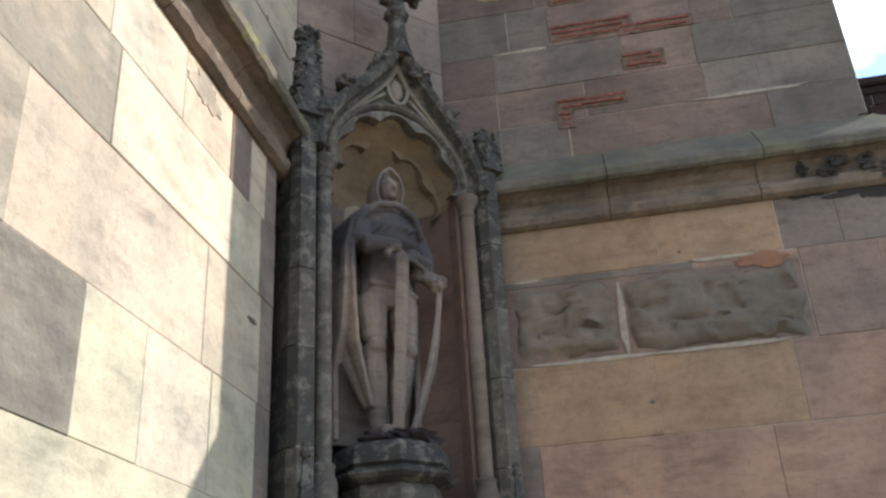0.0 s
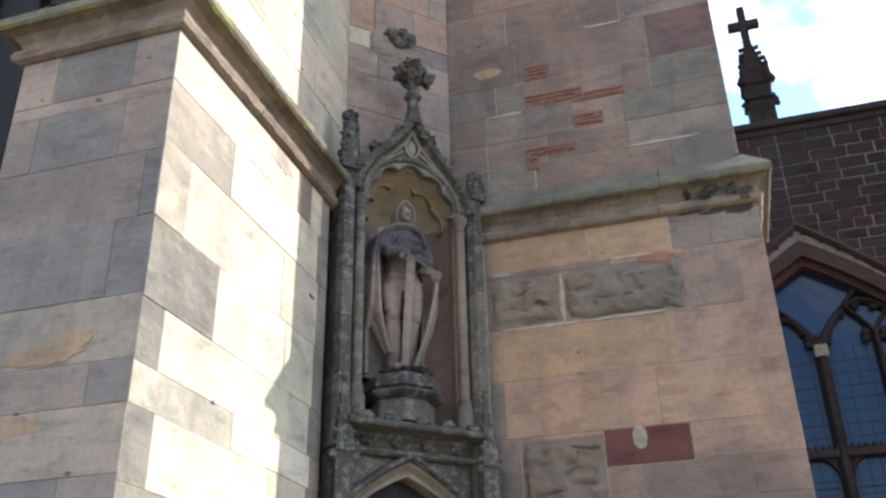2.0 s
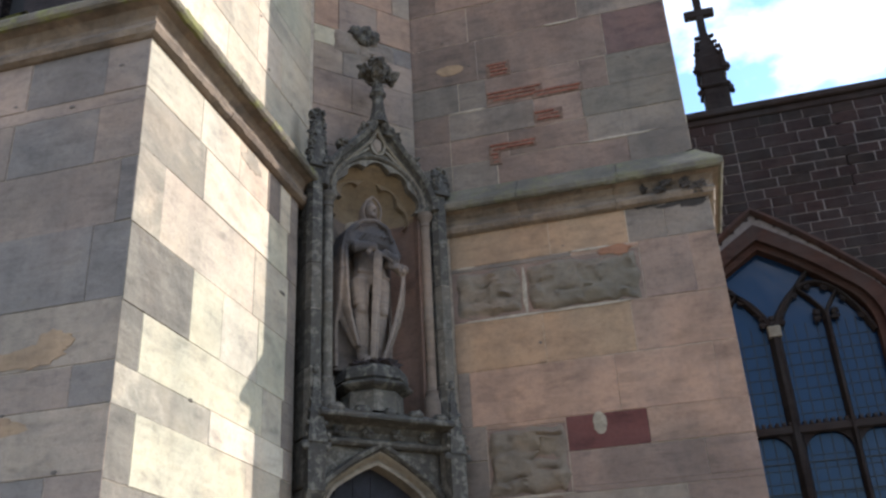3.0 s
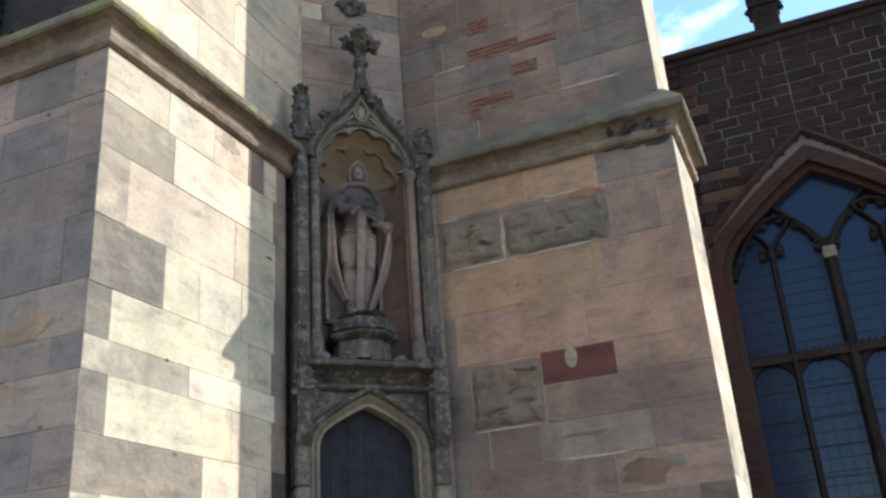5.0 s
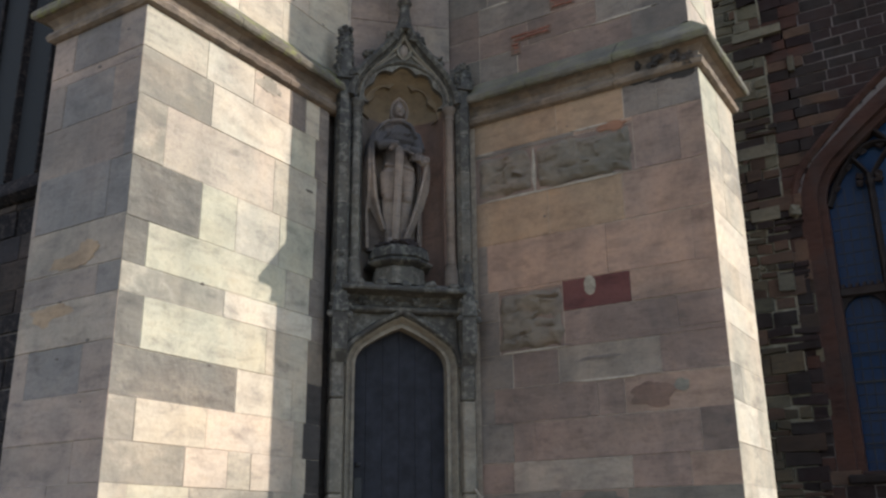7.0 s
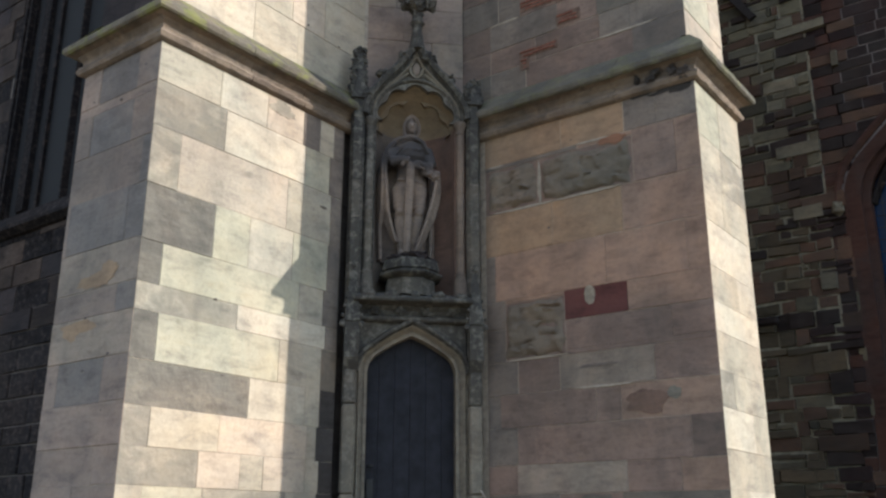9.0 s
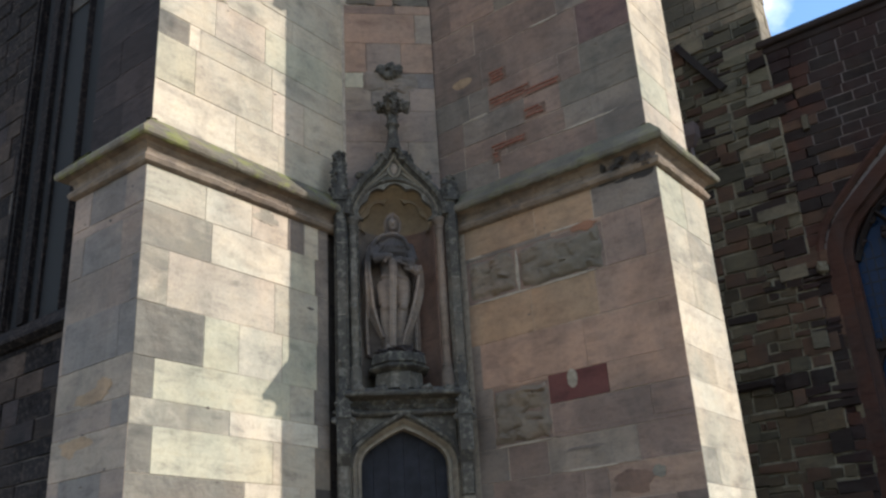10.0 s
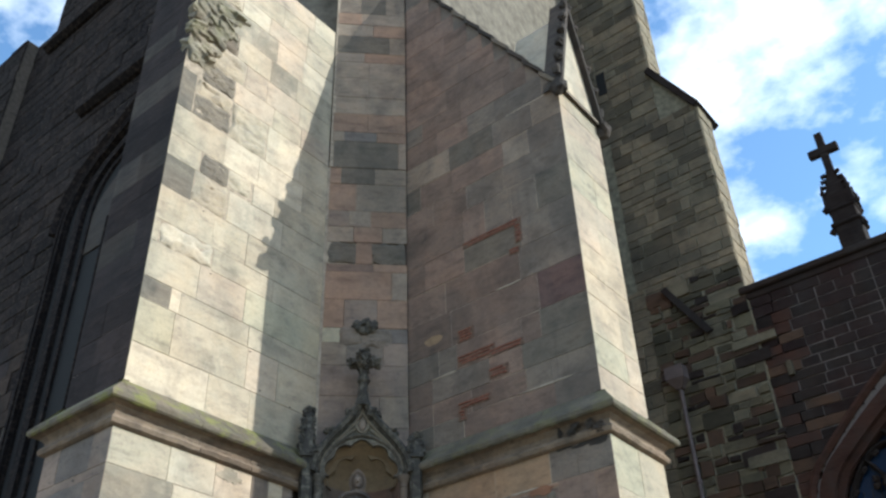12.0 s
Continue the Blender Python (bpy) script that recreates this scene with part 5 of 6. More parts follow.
# ---- gabled tops of the two buttresses ----
def gablet(name, label, m, face):
    """A gabled buttress top: the gable looks along +x, with a steep set-off behind; built at the origin and then turned."""
    g = thing(name, label, "buttress top", m, kind="structure")
    w, zt = RB - 2 * UP, TOPZ
    bm = bmesh.new()
    # set-off that climbs back to the tower
    extrude_y(bm, [(-3.2, zt), (0, zt), (-3.2, zt + 5.3)], SINK, w - SINK)
    part("set_off", bm, GREY, g, "stepped weathered set-off")
    # slabs on the set-off
    for i in range(12):
        a, b = -0.25 * i, -0.25 * (i + 1)
        bm = bmesh.new()
        za, zb = zt - a * 1.656, zt - b * 1.656
        extrude_y(bm, [(a + 0.06, za - 0.02), (a + 0.05, za + 0.07), (b + 0.01, zb + 0.06), (b, zb - 0.03)], -0.05 - 0.01 * (i % 2), w + 0.05)
        part("slab", bm, DARKGREY if i % 3 else ROUGH, g)
    # the gable wall and its raking copings
    ap = zt + 2.05
    bm = bmesh.new()
    vs = [[bm.verts.new((x, y, z)) for y, z in ((0.0, zt), (w, zt), (w / 2, ap))] for x in (0.0, -0.9)]
    bm.faces.new(vs[0])
    bm.faces.new(vs[1][::-1])
    for i in range(3):
        bm.faces.new((vs[0][i], vs[1][i], vs[1][(i + 1) % 3], vs[0][(i + 1) % 3]))
    part("gable", bm, face, g)
    for s in (0, 1):
        y0, y1 = (0.0, w / 2) if s == 0 else (w, w / 2)
        bm = bmesh.new()
        sg = -1 if s == 0 else 1
        a = [Vector((0, y0 + sg * 0.05, zt - 0.02)), Vector((0, y0 - sg * 0.02, zt + 0.04)), Vector((0, y1, ap + 0.02)), Vector((0, y1, ap + 0.28))]
        f = [bm.verts.new(v + Vector((0.10, 0, 0))) for v in a]
        k = [bm.verts.new(v + Vector((-0.22, 0, 0))) for v in a]
        bm.faces.new(f)
        bm.faces.new(k[::-1])
        for i in range(4):
            bm.faces.new((f[i], k[i], k[(i + 1) % 4], f[(i + 1) % 4]))
        cp = part("coping", bm, DARKGREY, g, "dark raking coping")
        for i in range(6):
            t = (i + 0.6) / 6
            bm = blob(bmesh.new(), (0.06, y0 + (y1 - y0) * t + sg * 0.10 * (1 - t) + sg * 0.02, zt + 0.06 + (ap + 0.22 - zt) * t), (0.07, 0.06, 0.08), i, 0.6, 2)
            part("crocket", bm, DARKGREY, cp)
        bm = blob(bmesh.new(), (0.05, y0 + sg * 0.06, zt - 0.06), (0.13, 0.12, 0.15), s + 4, 0.5, 2)
        part("kneeler", bm, DARKGREY, g, "worn carved kneeler")
    return g


gablet("buttress_top", "crocketed gabled buttress top with stepped stone set-off", pose(RX - UP, UP, 0), PALE)
bm = prism(bmesh.new(), inset([(LB + UP, LY + UP), (-UP, LY + UP), (-UP, -0.9), (LB + UP, -0.9)], SINK), TOPZ, 14.3)
tagged(part("wall_buttress_top", bm, MORTAR), "crumbling sandstone head of the buttress", "wall", kind="structure")
# broken stones that hang on its sunlit arris, grown together
bm = bmesh.new()
for i in range(110):
    t = rng.random() ** 1.4
    bx = bmesh.new()
    wd, ht, dp = rng.uniform(0.05, 0.17), rng.uniform(0.025, 0.07), rng.uniform(0.04, 0.10)
    box(bx, -dp, dp, -wd, wd, -ht, ht)
    for v in bx.verts:
        v.co += 0.05 * noise.noise_vector(v.co * 7 + Vector((i * 2.3, 0, 0)))
    up = rng.uniform(0.0, 1.0)
    bmesh.ops.transform(bx, matrix=pose(-UP - 0.03 + rng.uniform(-0.03, 0.03), LY + UP + 0.06 + 0.85 * t * (0.35 + 0.65 * up), TOPZ + 0.22 + 1.45 * up, rng.uniform(-35, 20), rng.uniform(-25, 25), rng.uniform(-14, 14)), verts=bx.verts)
    tmp = bpy.data.meshes.new("tmp")
    bx.to_mesh(tmp)
    bx.free()
    bm.from_mesh(tmp)
    bpy.data.meshes.remove(tmp)
mass = part("crumbled_core", bm, stone("crumbled_buff_stone", (0.66, 0.58, 0.45), (0.30, 0.265, 0.205), soot=0.4, relief=1.0, moss=0.25, blotch=0.35, blotchcol=(0.10, 0.09, 0.07)), bpy.data.objects["wall_buttress_top"], "crumbling mossy broken stonework")
rm = mass.modifiers.new("remesh", "REMESH")
rm.mode, rm.voxel_size = "VOXEL", 0.016
sm = mass.modifiers.new("smooth", "SMOOTH")
sm.factor, sm.iterations = 0.4, 1


# ---- joined far masonry ----
class Joined:
    def __init__(self):
        self.v, self.f = [], []

    def add(self, face, s0, s1, z0, z1, gap=0.02, e=0.012, out=0.0):
        n = len(self.v)
        g = gap / 2
        f = -rng.uniform(0.008, 0.035) - out
        for d, k in ((SKIN, 0), (f + e, 0), (f, e)):
            for s, z in ((s0 + g + k, z0 + g + k), (s1 - g - k, z0 + g + k), (s1 - g - k, z1 - g - k), (s0 + g + k, z1 - g - k)):
                self.v.append(face.at(s + rng.uniform(-0.008, 0.008), z + rng.uniform(-0.008, 0.008), d))
        self.f.append((n + 8, n + 9, n + 10, n + 11))
        for q in (0, 4):
            for k in range(4):
                j = (k + 1) % 4
                self.f.append((n + q + k, n + q + j, n + q + 4 + j, n + q + 4 + k))

    def fill(self, face, s0, s1, z0, z1, heights, lengths, skip=None, **kw):
        z = z0
        while z < z1 - 0.05:
            h = min(rng.uniform(*heights), z1 - z)
            s = s0
            while s < s1 - 0.03:
                w = min(rng.uniform(*lengths), s1 - s)
                if not (skip and skip(s, s + w, z, z + h)):
                    self.add(face, s, s + w, z, z + h, **kw)
                s += w
            z += h

    def done(self, name, mat, parent, label):
        me = bpy.data.meshes.new(name)
        me.from_pydata(self.v, [], self.f)
        me.materials.append(mat)
        ob = new(name, me)
        ob.parent = parent
        return tagged(ob, label, kind="stuff")


# ---- the nave wall with its large window ----
WY, WX, WH = 9.8, 5.2, 13.0
SILL, WSP = 2.65, 7.75


def win_half(z, half, apex):
    """Half width of the pointed opening at height z."""
    if z <= WSP:
        return half
    if z >= apex:
        return 0.0
    pts = tudor(half, WSP, apex, 10, 0.0, 0.6)
    for (ax, az), (bx, bz) in zip(pts, pts[1:]):
        if az <= z <= bz:
            return -(ax + (bx - ax) * (z - az) / max(bz - az, 1e-6))
    return 0.0


nave = thing("wall_nave", "dark red coursed stone nave wall with a large window", "wall", kind="structure")
bm = bmesh.new()
arch = tudor(2.08, WSP, 9.95, 7, WX, 0.6)
band(bm, arch, [(x if 2 < i < len(arch) - 3 else (WX - 2.6 if i <= 2 else WX + 2.2), WH) for i, (x, z) in enumerate(arch)], WY + SINK, WY + 0.7)
box(bm, WX - 2.62, WX - 2.08, WY + SINK, WY + 0.7, -0.2, WH)
box(bm, WX + 2.08, 18.0, WY + SINK, WY + 0.7, -0.2, WH - 0.01)
box(bm, WX - 2.08, WX + 2.08, WY + SINK, WY + 0.7, -0.2, SILL)
part("wall_core", bm, plain("grey_mortar", (0.125, 0.105, 0.098), 0.95, scale=9.0), nave)
F_N = face_of(nave, "y", WY, -1, False)
RR1 = stone("dark_red_block", (0.058, 0.037, 0.036), (0.032, 0.022, 0.023), soot=0.45, relief=0.7, spread=0.3, gloss=0.08)
RR2 = stone("dark_brown_block", (0.052, 0.038, 0.035), (0.028, 0.022, 0.022), soot=0.45, relief=0.7, spread=0.3, gloss=0.08)
RR3 = stone("olive_rubble_block", (0.215, 0.195, 0.14), (0.10, 0.092, 0.068), soot=0.5, relief=0.9, spread=0.5, gloss=0.08)
RR5 = stone("red_brown_rubble_block", (0.165, 0.103, 0.074), (0.085, 0.057, 0.044), soot=0.5, relief=0.9, spread=0.4, gloss=0.08)
RR6 = stone("brown_olive_rubble_block", (0.15, 0.122, 0.085), (0.085, 0.07, 0.05), soot=0.4, relief=0.8, spread=0.3, gloss=0.08)
RR4 = stone("pale_rubble_block", (0.285, 0.258, 0.195), (0.145, 0.132, 0.10), soot=0.4, relief=0.9, spread=0.3, gloss=0.08)
z = 2.0
while z < WH - 0.3:
    h = rng.uniform(0.20, 0.29)
    w = 0.0 if z < SILL - 0.1 else max(win_half(z + h / 2, 2.32, 10.35), win_half(z + 0.02, 2.32, 10.35))
    for a, b in ((2.6, WX - w), (WX + w, 9.2)):
        s = a
        while s < b - 0.02:
            l = rng.uniform(0.36, 0.75)
            e = b if b - s - l < 0.25 else s + l
            rubble = s < 3.0 + 0.25 * rng.random() and z < 12.3
            block(F_N, s, e, z, z + h, rng.choice((RR5, RR1, DRESSED_RED, RR2)) if rubble else rng.choice((RR1, RR1, RR2)), gap=0.022, rough=0.02 if rubble else 0.008, jit=0.016 if rubble else 0.008, proud=0.032 if rubble else 0.01)
            s = e
    z += h
j = Joined()
j.fill(F_N, 9.2, 17.9, 3.0, WH - 0.3, (0.28, 0.36), (0.5, 0.9))
j.done("far_courses", RUBBLE_RED, nave, "dark red coursed stone")
cop = bmesh.new()
box(cop, 2.45, 18.1, WY - 0.14, WY + 0.85, WH - 0.12, WH + 0.05, 0.03)
box(cop, 2.45, 18.1, WY - 0.05, WY + 0.8, WH - 0.28, WH - 0.12, 0.02)
part("coping", cop, RR2, nave, "dark stone coping")
for s0, s1, zz, hh in ((2.02, 2.98, 11.60, 0.20), (2.05, 2.40, 11.82, 0.2), (3.02, 3.16, 10.65, 0.34), (1.74, 2.62, 8.92, 0.26), (1.95, 2.5, 7.55, 0.3), (2.3, 2.62, 6.1, 0.35)):
    block(F_N, s0, s1, zz, zz + hh, RR4, proud=0.125, gap=0.01, jit=0.02, name="pale_stone")

win = thing("window_1", "large pointed church window with stone tracery and dark glass", "window", kind="structure")
for nm, h0, h1, a0, a1, y0, y1, mat in (("outer_jamb", 2.0, 2.3, 9.86, 10.2, WY - 0.03, WY + 0.25, DRESSED_RED), ("inner_jamb", 1.86, 2.0, 9.70, 9.86, WY + 0.12, WY + 0.4, DRESSED_RED)):
    a = [(WX - h0, SILL)] + tudor(h0, WSP, a0, 8, WX, 0.6) + [(WX + h0, SILL)]
    b = [(WX - h1, SILL)] + tudor(h1, WSP, a1, 8, WX, 0.6) + [(WX + h1, SILL)]
    part(nm, band(bmesh.new(), a, b, y0, y1), mat, win, "dressed red stone jamb")
bm = bmesh.new()
sweep(bm, [(x, WY, zz) for x, zz in tudor(2.42, WSP, 10.5, 9, WX, 0.6)], [(-0.06, -0.05), (-0.06, 0.05), (0.0, 0.13), (0.06, 0.11), (0.06, -0.05)])
part("hood_mould", bm, DRESSED_RED, win, "red stone hood mould")
for sx in (-1, 1):
    bm = blob(bmesh.new(), (WX + sx * 2.42, WY - 0.06, WSP - 0.08), (0.13, 0.12, 0.15), 3, 0.4, 2)
    part("label_stop", bm, RR4, win, "carved label stop")
bm = bmesh.new()
box(bm, WX - 2.15, WX + 2.15, WY - 0.12, WY + 0.5, SILL - 0.16, SILL, 0.03)
part("window_sill", bm, RR2, win)
GY = WY + 0.33
TZ = 6.08
for x, w, top in ((WX - 1.05, 0.065, 8.25), (WX, 0.12, 8.0), (WX + 1.02, 0.065, 8.25)):
    bm = bmesh.new()
    prism(bm, [(x - w, GY + 0.08), (x - w, GY - 0.03), (x - w * 0.35, GY - 0.17), (x + w * 0.35, GY - 0.17), (x + w, GY - 0.03), (x + w, GY + 0.08)][::-1], SILL, top)
    part("mullion", bm, RR2, win, "dark stone mullion")
bm = bmesh.new()
box(bm, WX - 0.125, WX + 0.125, GY - 0.18, GY + 0.07, 7.82, 8.06, 0.02)
part("mullion_cap", bm, CARVED_PALE, win, "pale stone replacement block")
bm = bmesh.new()
box(bm, WX - 1.87, WX + 1.87, GY - 0.14, GY + 0.09, TZ - 0.16, TZ, 0.02)
for i in range(30):
    x = WX - 1.8 + i * 0.124
    box(bm, x - 0.032, x + 0.032, GY - 0.14, GY, TZ, TZ + 0.07)
part("transom", bm, RR2, win, "embattled dark stone transom")


def bar(pts, w=0.05, name="tracery_bar"):
    b = bmesh.new()
    sweep(b, [(x, GY, zz) for x, zz in pts], [(-w, -0.07), (-w, 0.03), (-w * 0.3, 0.13), (w * 0.3, 0.13), (w, 0.03), (w, -0.07)])
    part(name, b, RR2, win)


for sx in (-1, 1):
    bar([(WX + sx * 1.85 * t, 8.0 + (1 - (1 - t) ** 2) * 0.0 + 1.02 * math.sin(t * math.pi) ** 0.8 - 0.25 * t) for t in [i / 14 for i in range(15)]], 0.06)
    bar([(WX + sx * (0.05 + 0.85 * t), 8.05 + 1.15 * t ** 0.85) for t in [i / 8 for i in range(9)]], 0.055)
    bar([(WX + sx * (1.03 + 0.35 * t), 8.2 + 0.55 * t ** 0.8) for t in [i / 6 for i in range(7)]], 0.04)
    bar([(WX + sx * (1.03 - 0.45 * t), 8.2 + 0.6 * t ** 0.8) for t in [i / 6 for i in range(7)]], 0.04)
for x0, x1 in ((-1.86, -1.11), (-0.99, -0.12), (0.12, 0.96), (1.08, 1.86)):
    for zz, ap in ((5.55, 5.93),):
        pts = pointed((x1 - x0) / 2, zz, ap, 8, WX + (x0 + x1) / 2)
        b = bmesh.new()
        band(b, pts, [(x, TZ - 0.1) for x, _ in pts], GY - 0.06, GY + 0.06)
        part("light_head", b, RR2, win)
# leafy cusps hanging from the tracery and clusters at the mullion heads
for sx in (-1, 1):
    for t in (0.12, 0.27, 0.42, 0.60, 0.76, 0.9):
        b = bmesh.new()
        zz = 8.0 + 1.02 * math.sin(t * math.pi) ** 0.8 - 0.25 * t
        for k in range(3):
            blob(b, (WX + sx * 1.85 * t + (k - 1) * 0.04, GY - 0.05, zz - 0.07 - 0.035 * (k == 1)), (0.05, 0.045, 0.05), k + int(t * 20), 0.6, 2)
        part("cusp", b, RR2, win)
for x in (WX - 1.05, WX, WX + 1.02):
    b = bmesh.new()
    for k in range(6):
        blob(b, (x + 0.17 * (k % 3 - 1), GY - 0.06, 8.12 + 0.12 * (k // 3)), (0.08, 0.06, 0.07), k, 0.7, 2)
    part("leaf_cluster", b, RR2, win, "dark carved leaves at the mullion head")
xs = [WX - 1.87, WX - 1.05, WX, WX + 1.02, WX + 1.87]
for x0, x1 in zip(xs, xs[1:]):
    for z0, z1 in ((SILL, TZ - 0.08), (TZ - 0.08, 9.9)):
        b = bmesh.new()
        zt0, zt1 = (z1, z1)
        if z1 > 9:
            zt0, zt1 = (9.9 - abs(x0 - WX) * 0.95, 9.9 - abs(x1 - WX) * 0.95)
        f = [b.verts.new(p) for p in ((x0, GY + 0.05, z0), (x1, GY + 0.05, z0), (x1, GY + 0.05, zt1), (x0, GY + 0.05, zt0))]
        k = [b.verts.new(v.co + Vector((0, 0.015, 0))) for v in f]
        b.faces.new(f)
        b.faces.new(k[::-1])
        for i in range(4):
            b.faces.new((f[i], k[i], k[(i + 1) % 4], f[(i + 1) % 4]))
        part("pane", b, GLASS, win)
# lead cames across each light
for x0, x1 in zip(xs, xs[1:]):
    for z0, z1 in ((SILL, TZ - 0.1), (TZ, 8.1)):
        b = bmesh.new()
        for k in range(1, 5):
            x = x0 + (x1 - x0) * k / 5
            box(b, x - 0.007, x + 0.007, GY + 0.034, GY + 0.052, z0, z1)
        for k in range(1, int((z1 - z0) / 0.24)):
            box(b, x0, x1, GY + 0.036, GY + 0.052, z0 + k * 0.24 - 0.006, z0 + k * 0.24 + 0.006)
        part("lead_lattice", b, IRON, win, "dark lead lattice")
# iron saddle bars
for i in range(1, 6):
    zz = SILL + i * 0.55
    if abs(zz - TZ) < 0.2:
        continue
    b = bmesh.new()
    box(b, WX - 1.85, WX + 1.85, GY + 0.02, GY + 0.04, zz, zz + 0.02)
    part("saddle_bar", b, IRON, win)
# added black sheet behind the glass, standing for the unlit interior
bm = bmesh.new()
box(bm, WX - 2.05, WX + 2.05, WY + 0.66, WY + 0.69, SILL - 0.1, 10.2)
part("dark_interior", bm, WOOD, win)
# toothed red quoins of the jamb
z = SILL
while z < WSP - 0.1:
    h = min(rng.uniform(0.22, 0.42), WSP - z)
    for sx in (-1, 1):
        a, b = WX + sx * 2.26, WX + sx * (2.3 + rng.choice((0.02, 0.1, 0.22, 0.34)))
        block(F_N, min(a, b), max(a, b), z, z + h, rng.choice((DRESSED_RED, DRESSED_RED, RR5, RR3)), gap=0.02, rough=0.006, jit=0.012, proud=0.034, name="quoin")
    z += h

# gable pinnacle with a cross on the coping
pin = thing("cross_pinnacle", "dark stone pinnacle topped by a plain cross", "pinnacle", pose(5.08, WY + 0.25, WH + 0.05))
bm = bmesh.new()
box(bm, -0.27, 0.27, -0.27, 0.27, -0.02, 1.5, 0.02)
part("shaft", bm, RR2, pin)
for k, (z0, z1, q) in enumerate(((0.62, 0.72, 0.33), (1.02, 1.1, 0.31))):
    bm = bmesh.new()
    box(bm, -q, q, -q, q, z0, z1, 0.03)
    part("moulding", bm, RR2, pin)
for sx, sy in ((-1, -1), (1, -1), (-1, 1), (1, 1)):
    bm = bmesh.new()
    extrude_y(bm, [(sx * 0.27 - 0.06, 1.1), (sx * 0.27 + 0.06, 1.1), (sx * 0.27 + 0.03, 1.62), (sx * 0.27, 1.8), (sx * 0.27 - 0.03, 1.62)], sy * 0.25 - 0.06, sy * 0.25 + 0.06)
    part("corner_spike", bm, RR2, pin)
bm = bmesh.new()
prism(bm, [(-0.24, -0.24), (0.24, -0.24), (0.24, 0.24), (-0.24, 0.24)], 1.5, 2.25, [(-0.09, -0.08), (0.09, -0.08), (0.09, 0.08), (-0.09, 0.08)])
part("spirelet", bm, RR2, pin)
bm = bmesh.new()
prism(bm, [(-0.085, -0.075), (0.085, -0.075), (0.085, 0.075), (-0.085, 0.075)], 2.25, 3.38)
box(bm, -0.34, 0.34, -0.085, 0.085, 2.76, 2.97, 0.02)
part("cross", bm, RR2, pin, "plain stone cross")
for sx, sy in ((-1, -1), (1, -1), (-1, 1), (1, 1)):
    for k in range(4):
        f = k / 4
        q = 0.235 * (1 - f) + 0.085 * f
        part("crocket", blob(bmesh.new(), (sx * (q + 0.03), sy * (q + 0.02), 1.55 + 0.72 * f), (0.065, 0.06, 0.055), k + 2 * sx, 0.8, 2), RR2, pin)
for sx in (-1, 1):
    part("crocket", blob(bmesh.new(), (sx * 0.33, -0.2, 1.16), (0.08, 0.09, 0.11), 5 + sx, 0.8, 2), RR2, pin)
    part("crocket", blob(bmesh.new(), (sx * 0.32, -0.2, 0.55), (0.07, 0.08, 0.09), 8 + sx, 0.8, 2), RR2, pin)

# ---- the rubble pier that rises behind ----
PY0, PX1 = 9.75, 2.58
pier = thing("wall_pier", "tall rubble buttress pier with sunlit edge behind the tower", "wall", kind="structure")
bm = bmesh.new()
prism(bm, [(-2, PY0 + SINK), (PX1 - SINK, PY0 + SINK), (PX1 - SINK, 10.6), (-2, 10.6)], -0.2, 18.9)
prism(bm, [(-2, PY0 + SINK), (PX1 - SINK, PY0 + SINK), (PX1 - SINK, 10.6), (-2, 10.6)], 18.9, 20.6, [(-2, PY0 + SINK), (1.55, PY0 + SINK), (1.55, 10.6), (-2, 10.6)])
prism(bm, [(-2, PY0 + SINK), (1.55, PY0 + SINK), (1.55, 10.6), (-2, 10.6)], 20.6, 30)
part("wall_core", bm, PIERMORTAR, pier)
F_P = face_of(pier, "y", PY0, -1, False)
F_PE = face_of(pier, "x", PX1, 1, False)
F_P2 = face_of(pier, "x", 1.56, 1, False)
z = 1.7
count = 0
upper = Joined()
while z < 14.0:
    h = rng.uniform(0.18, 0.42)
    s = 0.2
    while s < PX1 - 0.01:
        l = rng.uniform(0.25, 0.8)
        e = PX1 + (rng.choice((0, 0, 0.08, 0.2, 0.34)) if z < 12.4 else 0) if PX1 - s - l < 0.18 else s + l
        if count < 300:
            quoin = e > PX1 + 0.01
            pick = (lambda: rng.choice((RR2, RR5, RR1))) if quoin else (lambda: rng.choice((RR3, RR3, RR3, RR3, RR5, RR5, RR2, RR4) if z > 7.6 else (RR6, RR6, RR6, RR5, RR5, RR6, RR2, RR3)))
            lift = rng.uniform(-0.03, 0.03)
            if h > 0.27 and rng.random() < 0.4:
                mid = z + h * rng.uniform(0.35, 0.65)
                block(F_P, s, e, z, mid + lift / 2, pick(), gap=rng.uniform(0.02, 0.05), rough=0.03, jit=0.035, proud=0.045)
                cut = s + (e - s) * rng.uniform(0.3, 0.7)
                block(F_P, s, cut, mid + lift / 2, z + h, pick(), gap=rng.uniform(0.02, 0.05), rough=0.03, jit=0.03, proud=0.045)
                block(F_P, cut, e, mid + lift / 2, z + h + lift, pick(), gap=rng.uniform(0.02, 0.05), rough=0.03, jit=0.03, proud=0.045)
                count += 3
            else:
                block(F_P, s, e, z, z + h + lift, pick(), gap=rng.uniform(0.02, 0.055), rough=0.035, jit=0.035, proud=0.045)
                count += 1
        else:
            upper.add(F_P, s, e, z, z + h, gap=0.03)
        s = e
    z += h
ztop = z
upper.done("rubble_courses", RUBBLE, pier, "grey-green rubble stone")
j = Joined()
j.fill(F_P, 0.0, PX1, ztop, 18.9, (0.2, 0.42), (0.25, 0.8))
j.fill(F_P, -1.9, 0.2, 1.7, ztop, (0.2, 0.42), (0.3, 0.8))
j.fill(F_P, -1.9, 1.55, 18.9, 29, (0.25, 0.42), (0.3, 0.8))
